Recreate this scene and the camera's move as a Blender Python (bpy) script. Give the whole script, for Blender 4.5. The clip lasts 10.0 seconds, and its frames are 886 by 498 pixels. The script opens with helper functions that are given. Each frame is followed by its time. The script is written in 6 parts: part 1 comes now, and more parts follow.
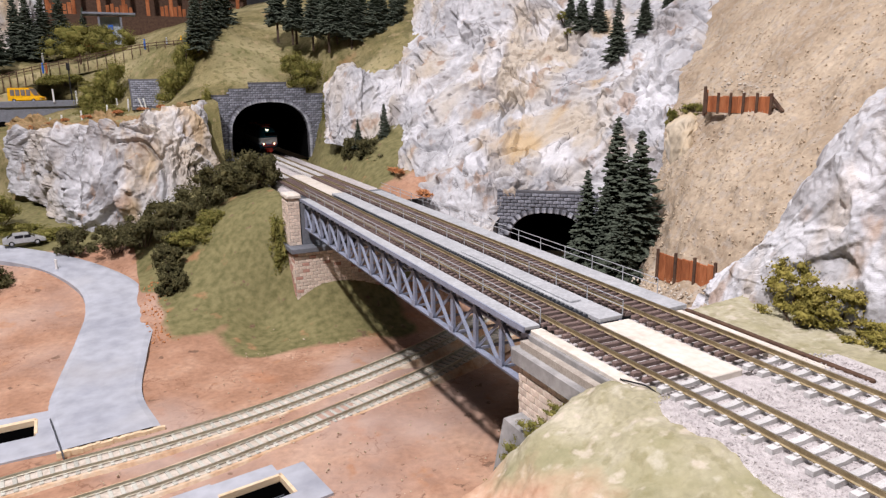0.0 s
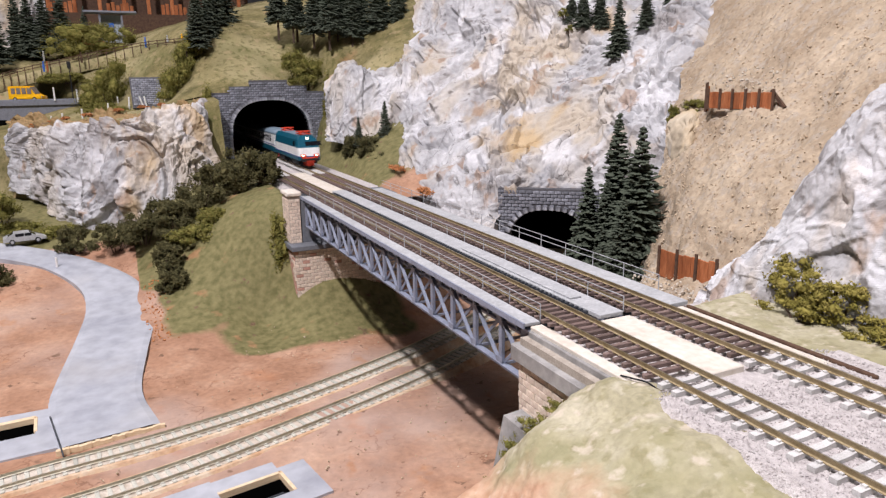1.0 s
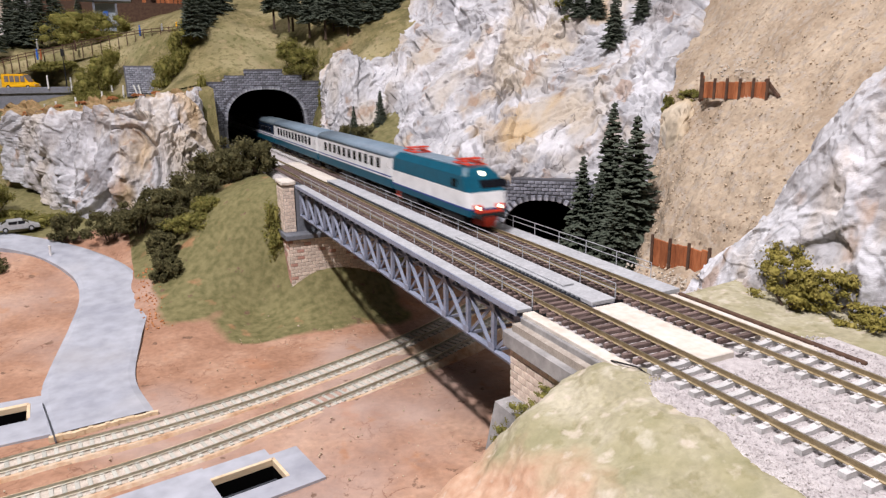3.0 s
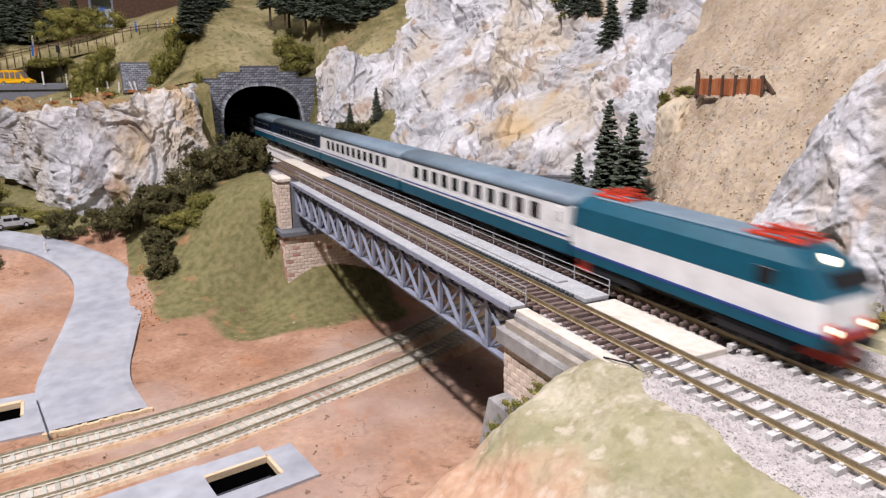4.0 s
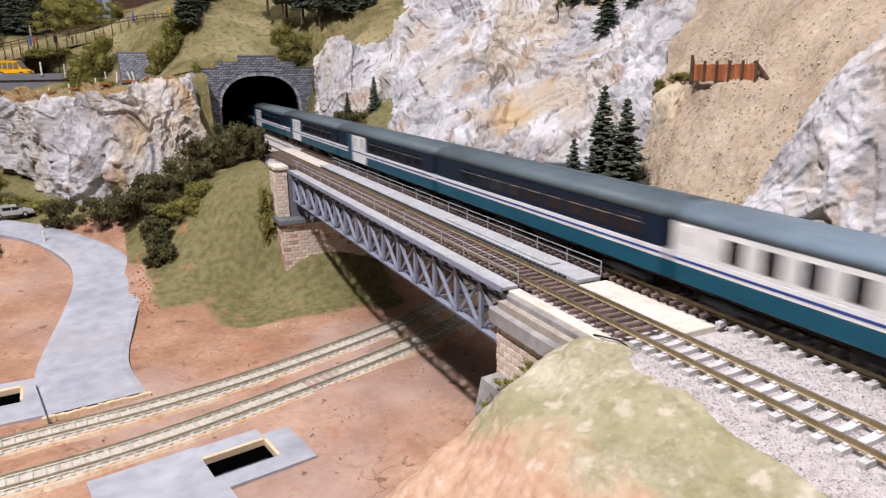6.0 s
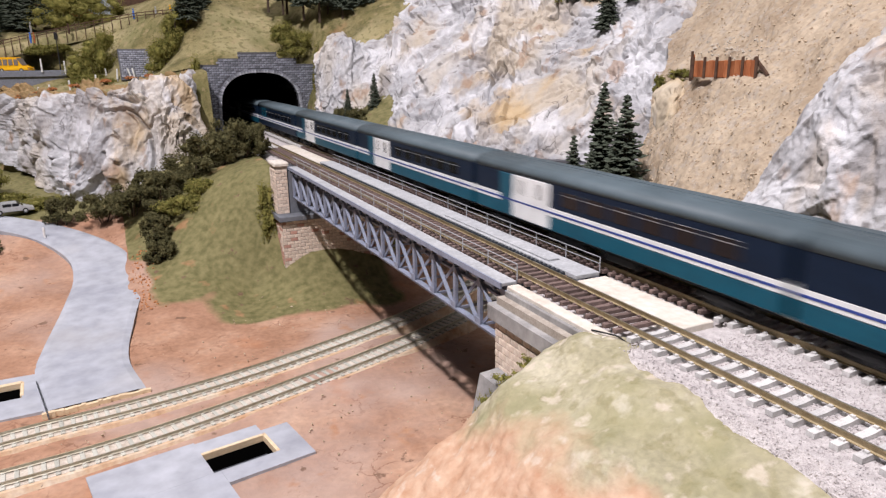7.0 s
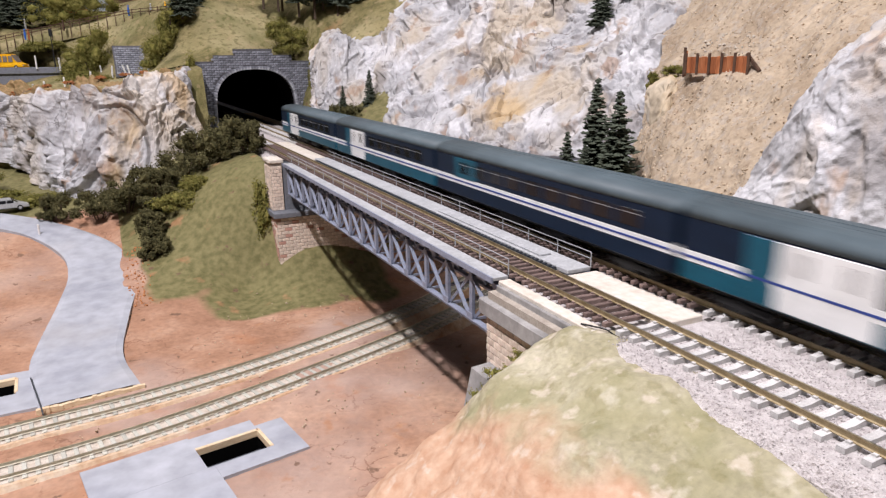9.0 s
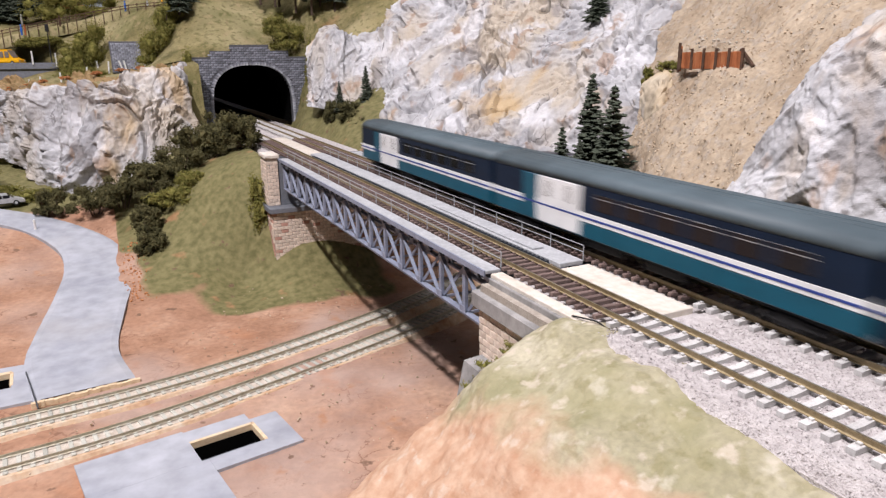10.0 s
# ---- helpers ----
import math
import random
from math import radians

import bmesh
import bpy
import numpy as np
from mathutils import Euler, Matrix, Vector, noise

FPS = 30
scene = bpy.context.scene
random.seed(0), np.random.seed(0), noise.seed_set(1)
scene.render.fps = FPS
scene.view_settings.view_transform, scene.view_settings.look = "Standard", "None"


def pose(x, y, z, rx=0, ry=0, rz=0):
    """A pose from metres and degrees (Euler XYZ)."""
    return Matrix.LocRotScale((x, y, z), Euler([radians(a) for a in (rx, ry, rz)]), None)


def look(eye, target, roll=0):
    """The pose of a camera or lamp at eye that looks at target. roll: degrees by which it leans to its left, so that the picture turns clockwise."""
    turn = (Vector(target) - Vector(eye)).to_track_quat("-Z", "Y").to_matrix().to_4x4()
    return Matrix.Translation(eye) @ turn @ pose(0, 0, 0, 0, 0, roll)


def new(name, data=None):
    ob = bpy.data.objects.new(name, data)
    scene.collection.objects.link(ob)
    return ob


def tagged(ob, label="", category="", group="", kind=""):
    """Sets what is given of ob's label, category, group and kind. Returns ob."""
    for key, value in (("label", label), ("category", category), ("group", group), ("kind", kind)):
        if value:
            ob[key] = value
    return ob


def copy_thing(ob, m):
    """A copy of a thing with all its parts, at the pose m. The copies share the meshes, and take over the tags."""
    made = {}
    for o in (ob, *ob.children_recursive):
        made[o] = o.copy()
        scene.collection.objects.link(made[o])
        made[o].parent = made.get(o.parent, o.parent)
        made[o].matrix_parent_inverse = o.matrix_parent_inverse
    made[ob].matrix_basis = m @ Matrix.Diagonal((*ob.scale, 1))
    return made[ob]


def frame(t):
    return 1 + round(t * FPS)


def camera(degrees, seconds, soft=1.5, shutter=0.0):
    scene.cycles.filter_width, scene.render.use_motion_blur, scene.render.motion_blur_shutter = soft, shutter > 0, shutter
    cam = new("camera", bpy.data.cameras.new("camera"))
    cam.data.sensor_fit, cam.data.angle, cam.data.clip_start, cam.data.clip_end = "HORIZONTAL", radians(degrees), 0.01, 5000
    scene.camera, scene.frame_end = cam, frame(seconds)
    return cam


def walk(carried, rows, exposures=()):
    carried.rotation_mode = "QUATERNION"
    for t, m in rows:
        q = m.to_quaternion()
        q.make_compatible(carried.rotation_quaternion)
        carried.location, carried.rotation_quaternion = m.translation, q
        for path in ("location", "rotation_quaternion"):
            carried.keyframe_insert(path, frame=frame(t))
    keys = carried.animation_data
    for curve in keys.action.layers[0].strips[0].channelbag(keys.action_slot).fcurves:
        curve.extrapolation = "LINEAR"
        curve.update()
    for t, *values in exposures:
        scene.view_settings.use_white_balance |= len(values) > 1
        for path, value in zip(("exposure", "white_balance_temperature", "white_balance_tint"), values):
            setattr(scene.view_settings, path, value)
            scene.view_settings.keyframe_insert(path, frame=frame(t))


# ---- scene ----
cam = camera(66.1, 10.0, 1.3, 0.9)

PATH = [
    (0, (-0.21, -0.336, 0.124), (0.625, 1.419, -0.349), -0.8),
    (0.5, (-0.209, -0.335, 0.123), (0.622, 1.422, -0.35), -0.9),
    (1, (-0.208, -0.335, 0.122), (0.621, 1.421, -0.354), -0.9),
    (1.5, (-0.208, -0.336, 0.121), (0.614, 1.422, -0.362), -1.0),
    (2, (-0.207, -0.335, 0.12), (0.623, 1.417, -0.368), -0.9),
    (2.5, (-0.207, -0.336, 0.119), (0.627, 1.414, -0.373), -0.7),
    (4, (-0.204, -0.337, 0.118), (0.637, 1.406, -0.387), -0.5),
    (4.5, (-0.203, -0.338, 0.116), (0.637, 1.405, -0.39), -0.7),
    (5, (-0.203, -0.34, 0.115), (0.637, 1.401, -0.398), -0.5),
    (5.5, (-0.203, -0.342, 0.114), (0.638, 1.397, -0.406), -0.6),
    (7, (-0.202, -0.344, 0.112), (0.633, 1.394, -0.42), -0.6),
    (7.5, (-0.201, -0.344, 0.112), (0.634, 1.393, -0.419), -0.6),
    (8, (-0.202, -0.345, 0.111), (0.634, 1.391, -0.425), -0.6),
    (8.5, (-0.2, -0.346, 0.11), (0.641, 1.386, -0.431), -0.4),
    (9, (-0.2, -0.347, 0.111), (0.641, 1.386, -0.428), -0.6),
    (9.5, (-0.199, -0.348, 0.11), (0.639, 1.385, -0.431), -0.5),
    (10, (-0.198, -0.35, 0.109), (0.646, 1.379, -0.437), -0.5),
]
walk(cam, [(t, look(eye, target, roll)) for t, eye, target, roll in PATH])

# ---- train timetable: where the rear of the engine stands along the track ----
TIMES = (0, 0.5, 1, 1.5, 2, 2.5, 3, 3.5, 4, 4.5, 5, 5.5, 6, 6.5, 7, 7.5, 8, 8.5, 9, 9.5, 10)
TRACK_NEAR, TRACK_FAR = 0.0, 0.0508
COACH = 0.266

# ---- light: a closed hall, a key lamp and two added fill lamps overhead ----
world = bpy.data.worlds.new("world")
scene.world = world
world.use_nodes = True
world.node_tree.nodes["Background"].inputs[0].default_value = (0.8, 0.85, 1, 1)
world.node_tree.nodes["Background"].inputs[1].default_value = 0.01


def overhead_lamp(x, y, z, sx, sy, watts, colour, target):
    d = bpy.data.lights.new("ceiling_lamp_light", "AREA")
    d.shape, d.size, d.size_y, d.energy, d.color = "RECTANGLE", sx, sy, watts, colour
    ob = new("ceiling_lamp_light", d)
    ob.matrix_world = look((x, y, z), target)
    return ob


# key lamp, placed to match the direction of the bridge's shadow
overhead_lamp(-0.88, -0.45, 1.75, 0.08, 0.08, 60, (0.985, 0.92, 0.955), (-0.05, 0.2, 0))
# unseen fill lamp, added to brighten the foreground and rock faces
overhead_lamp(-0.35, -1.0, 1.8, 1.0, 0.5, 13, (0.96, 0.92, 1.0), (-0.1, 0.1, 0))
# unseen fill lamp, added to brighten the hill at the back
overhead_lamp(-0.6, 1.4, 1.85, 1.0, 0.5, 18, (1.0, 0.94, 0.96), (-0.1, 0.9, 0))

# ---- materials ----


def material(name, colours, scale=60.0, rough=0.8, bump=0.3, metal=0.0, detail=8.0, fine=6.0, stretch=(1, 1, 1), bump_dist=0.0006, vary=0.0, spec=0.3):
    """Noise between the given colours at one scale, finer mottling at a second, and relief."""
    m = bpy.data.materials.new(name)
    m.use_nodes = True
    nt = m.node_tree
    b = nt.nodes["Principled BSDF"]
    co = nt.nodes.new("ShaderNodeTexCoord")
    mp = nt.nodes.new("ShaderNodeMapping")
    mp.inputs["Scale"].default_value = stretch
    nt.links.new(co.outputs["Object"], mp.inputs[0])
    n = nt.nodes.new("ShaderNodeTexNoise")
    n.inputs["Scale"].default_value, n.inputs["Detail"].default_value, n.inputs["Roughness"].default_value = scale, detail, 0.6
    nt.links.new(mp.outputs[0], n.inputs["Vector"])
    r = nt.nodes.new("ShaderNodeValToRGB")
    els = r.color_ramp.elements
    k = len(colours)
    lo, hi = 0.3, 0.7
    els[0].position, els[1].position = lo, hi
    els[0].color, els[1].color = (*colours[0], 1), (*colours[-1], 1)
    for i in range(1, k - 1):
        e = els.new(lo + (hi - lo) * i / (k - 1))
        e.color = (*colours[i], 1)
    nt.links.new(n.outputs["Fac"], r.inputs[0])
    f = nt.nodes.new("ShaderNodeTexNoise")
    f.inputs["Scale"].default_value, f.inputs["Detail"].default_value = scale * fine, 4
    nt.links.new(mp.outputs[0], f.inputs["Vector"])
    mx = nt.nodes.new("ShaderNodeMix")
    mx.data_type, mx.blend_type = "RGBA", "OVERLAY"
    mx.inputs[0].default_value = 0.35
    nt.links.new(r.outputs[0], mx.inputs[6])
    nt.links.new(f.outputs["Fac"], mx.inputs[7])
    out = mx.outputs[2]
    if vary:
        oi = nt.nodes.new("ShaderNodeObjectInfo")
        hs = nt.nodes.new("ShaderNodeHueSaturation")
        mr = nt.nodes.new("ShaderNodeMapRange")
        mr.inputs[3].default_value, mr.inputs[4].default_value = 1 - vary, 1 + vary
        nt.links.new(oi.outputs["Random"], mr.inputs[0])
        nt.links.new(mr.outputs[0], hs.inputs["Value"])
        nt.links.new(out, hs.inputs["Color"])
        out = hs.outputs[0]
    nt.links.new(out, b.inputs["Base Color"])
    b.inputs["Roughness"].default_value, b.inputs["Metallic"].default_value = rough, metal
    b.inputs["Specular IOR Level"].default_value = spec
    if bump:
        bp = nt.nodes.new("ShaderNodeBump")
        bp.inputs["Strength"].default_value, bp.inputs["Distance"].default_value = bump, bump_dist
        ad = nt.nodes.new("ShaderNodeMath")
        nt.links.new(n.outputs["Fac"], ad.inputs[0])
        nt.links.new(f.outputs["Fac"], ad.inputs[1])
        nt.links.new(ad.outputs[0], bp.inputs["Height"])
        nt.links.new(bp.outputs[0], b.inputs["Normal"])
    return m


def layer(m, attribute_or_noise, colour_stops, amount=1.0, scale=30.0, lo=0.5, hi=0.6, offset=0.0, stretch=(1, 1, 1)):
    """Lays a second colour over a material where a noise, or a painted mask of ground cover, is high."""
    nt = m.node_tree
    b = nt.nodes["Principled BSDF"]
    old = b.inputs["Base Color"].links[0].from_socket
    co = nt.nodes.new("ShaderNodeTexCoord")
    mp = nt.nodes.new("ShaderNodeMapping")
    mp.inputs["Location"].default_value = (offset, offset * 0.7, offset * 1.3)
    mp.inputs["Scale"].default_value = stretch
    nt.links.new(co.outputs["Object"], mp.inputs[0])
    n = nt.nodes.new("ShaderNodeTexNoise")
    n.inputs["Scale"].default_value, n.inputs["Detail"].default_value = scale, 6
    nt.links.new(mp.outputs[0], n.inputs["Vector"])
    src = n.outputs["Fac"]
    if attribute_or_noise != "noise":
        at = nt.nodes.new("ShaderNodeAttribute")
        at.attribute_name = attribute_or_noise
        ma = nt.nodes.new("ShaderNodeMath")
        ma.operation = "MULTIPLY_ADD"
        nt.links.new(n.outputs["Fac"], ma.inputs[0])
        ma.inputs[1].default_value = 0.9
        nt.links.new(at.outputs["Fac"], ma.inputs[2])
        sb = nt.nodes.new("ShaderNodeMath")
        sb.operation = "SUBTRACT"
        sb.inputs[1].default_value = 0.45
        nt.links.new(ma.outputs[0], sb.inputs[0])
        src = sb.outputs[0]
    mr = nt.nodes.new("ShaderNodeMapRange")
    mr.inputs[1].default_value, mr.inputs[2].default_value = lo, hi
    mr.inputs[3].default_value, mr.inputs[4].default_value = 0, amount
    nt.links.new(src, mr.inputs[0])
    f = nt.nodes.new("ShaderNodeTexNoise")
    f.inputs["Scale"].default_value, f.inputs["Detail"].default_value = scale * 5, 6
    nt.links.new(mp.outputs[0], f.inputs["Vector"])
    r = nt.nodes.new("ShaderNodeValToRGB")
    els = r.color_ramp.elements
    els[0].position, els[1].position = 0.3, 0.7
    els[0].color, els[1].color = (*colour_stops[0], 1), (*colour_stops[-1], 1)
    nt.links.new(f.outputs["Fac"], r.inputs[0])
    mx = nt.nodes.new("ShaderNodeMix")
    mx.data_type = "RGBA"
    nt.links.new(mr.outputs[0], mx.inputs[0])
    nt.links.new(old, mx.inputs[6])
    nt.links.new(r.outputs[0], mx.inputs[7])
    nt.links.new(mx.outputs[2], b.inputs["Base Color"])
    return m


def veins(m, colour, scale=18.0, width=0.03, amount=0.6, stretch=(1, 1, 0.5)):
    """Thin dark cell-edge lines: crack shade put into the colour of rock and earth."""
    nt = m.node_tree
    b = nt.nodes["Principled BSDF"]
    old = b.inputs["Base Color"].links[0].from_socket
    co = nt.nodes.new("ShaderNodeTexCoord")
    n = nt.nodes.new("ShaderNodeTexNoise")
    n.inputs["Scale"].default_value, n.inputs["Detail"].default_value = scale * 1.5, 6
    nt.links.new(co.outputs["Object"], n.inputs["Vector"])
    mxv = nt.nodes.new("ShaderNodeMix")
    mxv.data_type = "VECTOR"
    mxv.inputs[0].default_value = 0.08
    nt.links.new(co.outputs["Object"], mxv.inputs[4])
    nt.links.new(n.outputs["Color"], mxv.inputs[5])
    mp = nt.nodes.new("ShaderNodeMapping")
    mp.inputs["Scale"].default_value = stretch
    nt.links.new(mxv.outputs[1], mp.inputs[0])
    v = nt.nodes.new("ShaderNodeTexVoronoi")
    v.feature = "DISTANCE_TO_EDGE"
    v.inputs["Scale"].default_value = scale
    nt.links.new(mp.outputs[0], v.inputs["Vector"])
    mr = nt.nodes.new("ShaderNodeMapRange")
    mr.inputs[1].default_value, mr.inputs[2].default_value = 0, width
    mr.inputs[3].default_value, mr.inputs[4].default_value = 1, 0
    nt.links.new(v.outputs["Distance"], mr.inputs[0])
    n2 = nt.nodes.new("ShaderNodeTexNoise")
    n2.inputs["Scale"].default_value = scale * 0.8
    nt.links.new(co.outputs["Object"], n2.inputs["Vector"])
    mr2 = nt.nodes.new("ShaderNodeMapRange")
    mr2.inputs[1].default_value, mr2.inputs[2].default_value = 0.5, 0.65
    mr2.inputs[4].default_value = amount
    nt.links.new(n2.outputs["Fac"], mr2.inputs[0])
    mu = nt.nodes.new("ShaderNodeMath")
    mu.operation = "MULTIPLY"
    nt.links.new(mr.outputs[0], mu.inputs[0])
    nt.links.new(mr2.outputs[0], mu.inputs[1])
    mx = nt.nodes.new("ShaderNodeMix")
    mx.data_type = "RGBA"
    nt.links.new(mu.outputs[0], mx.inputs[0])
    nt.links.new(old, mx.inputs[6])
    mx.inputs[7].default_value = (*colour, 1)
    nt.links.new(mx.outputs[2], b.inputs["Base Color"])
    return m


def plain(name, colour, rough=0.5, metal=0.0, scale=200, bump=0.05, vary=0.0, spec=0.4):
    d = tuple(c * 0.82 for c in colour)
    u = tuple(min(1, c * 1.1) for c in colour)
    return material(name, (d, colour, u), scale=scale, rough=rough, metal=metal, bump=bump, detail=4, vary=vary, bump_dist=0.0002, spec=spec)


def glow(name, colour, strength):
    m = bpy.data.materials.new(name)
    m.use_nodes = True
    b = m.node_tree.nodes["Principled BSDF"]
    b.inputs["Base Color"].default_value = (*colour, 1)
    b.inputs["Emission Color"].default_value = (*colour, 1)
    b.inputs["Emission Strength"].default_value = strength
    return m


GRASS = ((0.10, 0.088, 0.036), (0.19, 0.162, 0.070), (0.29, 0.24, 0.12))
m_earth = material("brown_earth", ((0.26, 0.135, 0.080), (0.37, 0.21, 0.135), (0.48, 0.31, 0.215)), scale=16, bump=0.6, fine=12, bump_dist=0.0015)
layer(m_earth, "noise", ((0.36, 0.28, 0.25), (0.46, 0.36, 0.31)), 0.6, 6, 0.48, 0.64, 3)
veins(m_earth, (0.16, 0.07, 0.04), 26, 0.03, 0.7, (1, 1, 1))
layer(m_earth, "noise", ((0.32, 0.11, 0.045), (0.42, 0.18, 0.08)), 0.55, 14, 0.6, 0.7, 7)
layer(m_earth, "cover", ((0.105, 0.10, 0.036), (0.215, 0.19, 0.085)), 1.0, 26, 0.36, 0.62)
layer(m_earth, "noise", ((0.34, 0.15, 0.07), (0.44, 0.24, 0.13)), 0.6, 34, 0.63, 0.70, 44)
layer(m_earth, "noise", ((0.10, 0.055, 0.035), (0.20, 0.12, 0.08)), 0.8, 75, 0.66, 0.70, 21)
m_grass = material("flocked_grass", GRASS, scale=24, bump=0.8, fine=16, rough=0.95, bump_dist=0.0012)
layer(m_grass, "noise", ((0.33, 0.29, 0.15), (0.42, 0.36, 0.21)), 0.7, 7, 0.46, 0.64, 2)
layer(m_grass, "noise", ((0.10, 0.105, 0.035), (0.15, 0.15, 0.055)), 0.6, 9, 0.54, 0.66, 31)
layer(m_grass, "noise", ((0.33, 0.14, 0.06), (0.40, 0.22, 0.12)), 0.5, 12, 0.64, 0.72, 9)
layer(m_grass, "noise", ((0.07, 0.07, 0.022), (0.12, 0.11, 0.04)), 0.6, 120, 0.52, 0.62, 17)
layer(m_grass, "noise", ((0.30, 0.22, 0.12), (0.38, 0.30, 0.18)), 0.5, 70, 0.58, 0.66, 27)
m_knoll = material("pale_knoll", ((0.27, 0.25, 0.155), (0.36, 0.33, 0.225), (0.45, 0.415, 0.31)), scale=22, bump=0.6, fine=18, rough=0.95, bump_dist=0.001)
layer(m_knoll, "noise", ((0.21, 0.205, 0.10), (0.31, 0.285, 0.16)), 0.7, 20, 0.5, 0.62, 5)
layer(m_knoll, "noise", ((0.50, 0.47, 0.38), (0.60, 0.55, 0.46)), 0.6, 75, 0.6, 0.70, 12)
layer(m_knoll, "noise", ((0.17, 0.16, 0.075), (0.26, 0.23, 0.12)), 0.5, 150, 0.54, 0.64, 42)
layer(m_knoll, "cover", ((0.43, 0.24, 0.15), (0.57, 0.39, 0.28)), 0.9, 34, 0.40, 0.66)
layer(m_knoll, "noise", ((0.52, 0.44, 0.36), (0.62, 0.55, 0.47)), 0.55, 120, 0.58, 0.68, 63)
m_rock = material("cast_rock", ((0.29, 0.29, 0.305), (0.41, 0.41, 0.425), (0.54, 0.54, 0.555)), scale=11, bump=1.0, fine=12, rough=0.75, bump_dist=0.0022)
layer(m_rock, "noise", ((0.44, 0.36, 0.26), (0.54, 0.465, 0.36)), 0.75, 9, 0.48, 0.62, 4, (1, 1, 0.4))
layer(m_rock, "noise", ((0.20, 0.185, 0.18), (0.30, 0.28, 0.275)), 0.75, 16, 0.54, 0.63, 8, (1, 1, 0.7))
layer(m_rock, "noise", ((0.54, 0.54, 0.57), (0.68, 0.68, 0.70)), 0.75, 22, 0.54, 0.64, 15, (1, 1, 0.6))
layer(m_rock, "noise", ((0.42, 0.28, 0.12), (0.54, 0.39, 0.21)), 0.7, 12, 0.58, 0.68, 52, (1, 1, 0.35))
layer(m_rock, "noise", ((0.26, 0.16, 0.10), (0.36, 0.25, 0.17)), 0.7, 34, 0.60, 0.68, 77, (1, 1, 0.6))
layer(m_rock, "noise", ((0.12, 0.11, 0.105), (0.22, 0.20, 0.19)), 0.8, 48, 0.62, 0.68, 91, (1, 1, 1.6))
layer(m_rock, "cover", ((0.20, 0.145, 0.06), (0.34, 0.22, 0.11)), 1.0, 40, 0.40, 0.6)
veins(m_rock, (0.07, 0.06, 0.06), 17, 0.022, 0.75, (1, 1, 0.8))
veins(m_rock, (0.16, 0.14, 0.13), 55, 0.035, 0.5)
m_crag = material("beige_cast_rock", ((0.36, 0.30, 0.22), (0.47, 0.40, 0.30), (0.56, 0.50, 0.40)), scale=12, bump=0.6, fine=9, rough=0.75, bump_dist=0.002)
layer(m_crag, "noise", ((0.52, 0.37, 0.19), (0.62, 0.46, 0.27)), 0.7, 16, 0.52, 0.66, 33, (1, 1, 0.5))
layer(m_crag, "noise", ((0.50, 0.50, 0.50), (0.62, 0.62, 0.62)), 0.6, 20, 0.54, 0.68, 15, (1, 1, 0.6))
veins(m_crag, (0.10, 0.08, 0.06), 30, 0.03, 0.6)
m_scree = material("sandy_scree", ((0.27, 0.205, 0.14), (0.37, 0.295, 0.212), (0.45, 0.37, 0.275)), scale=16, bump=1.0, fine=14, rough=0.95, bump_dist=0.0015)
layer(m_scree, "noise", ((0.30, 0.25, 0.20), (0.42, 0.37, 0.31)), 0.7, 130, 0.52, 0.60, 3)
layer(m_scree, "noise", ((0.20, 0.14, 0.09), (0.30, 0.22, 0.15)), 0.75, 240, 0.60, 0.66, 13)
m_pebble = material("scree_pebble", ((0.32, 0.24, 0.16), (0.48, 0.38, 0.27), (0.60, 0.52, 0.42)), scale=90, bump=0.3, rough=0.95)
m_ballast = material("grey_ballast", ((0.40, 0.365, 0.36), (0.51, 0.475, 0.47), (0.60, 0.565, 0.555)), scale=260, bump=0.8, rough=0.95, vary=0.0, bump_dist=0.001)
m_road = material("grey_road_paint", ((0.30, 0.315, 0.36), (0.355, 0.37, 0.41), (0.395, 0.41, 0.45)), scale=14, bump=0.06, fine=5, rough=0.75)
layer(m_road, "noise", ((0.39, 0.37, 0.35), (0.43, 0.41, 0.39)), 0.4, 12, 0.55, 0.75, 3)
m_dark_road = material("dark_road", ((0.07, 0.08, 0.10), (0.10, 0.11, 0.14), (0.13, 0.14, 0.17)), scale=30, rough=0.7)
m_wood_edge = material("raw_plywood", ((0.60, 0.45, 0.28), (0.72, 0.58, 0.40)), scale=60, rough=0.85, stretch=(1, 1, 5))
m_cream = material("cream_board", ((0.54, 0.48, 0.41), (0.62, 0.57, 0.50), (0.67, 0.62, 0.56)), scale=40, rough=0.8, bump=0.2)
m_tie = material("brown_tie", ((0.11, 0.075, 0.066), (0.20, 0.145, 0.13)), scale=300, rough=0.85, vary=0.25)
m_concrete_tie = material("concrete_tie", ((0.46, 0.45, 0.44), (0.61, 0.60, 0.59)), scale=300, rough=0.9, vary=0.12)
m_grey_tie = material("grey_green_tie", ((0.40, 0.40, 0.35), (0.52, 0.51, 0.45)), scale=300, rough=0.9, vary=0.15)
m_rail = material("brass_rail", ((0.22, 0.165, 0.085), (0.34, 0.27, 0.16)), scale=150, rough=0.5, metal=0.3, bump=0.1)
m_rail_top = material("worn_rail_head", ((0.45, 0.38, 0.24), (0.62, 0.56, 0.42)), scale=150, rough=0.3, metal=0.9, bump=0.05)
m_steel = plain("grey_blue_steel", (0.23, 0.255, 0.33), rough=0.55, scale=120, bump=0.15)
m_deck = material("grey_deck", ((0.33, 0.34, 0.355), (0.45, 0.46, 0.475)), scale=80, rough=0.7, bump=0.3)
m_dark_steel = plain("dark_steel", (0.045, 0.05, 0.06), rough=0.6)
m_handrail = plain("pale_handrail", (0.36, 0.37, 0.39), rough=0.5)
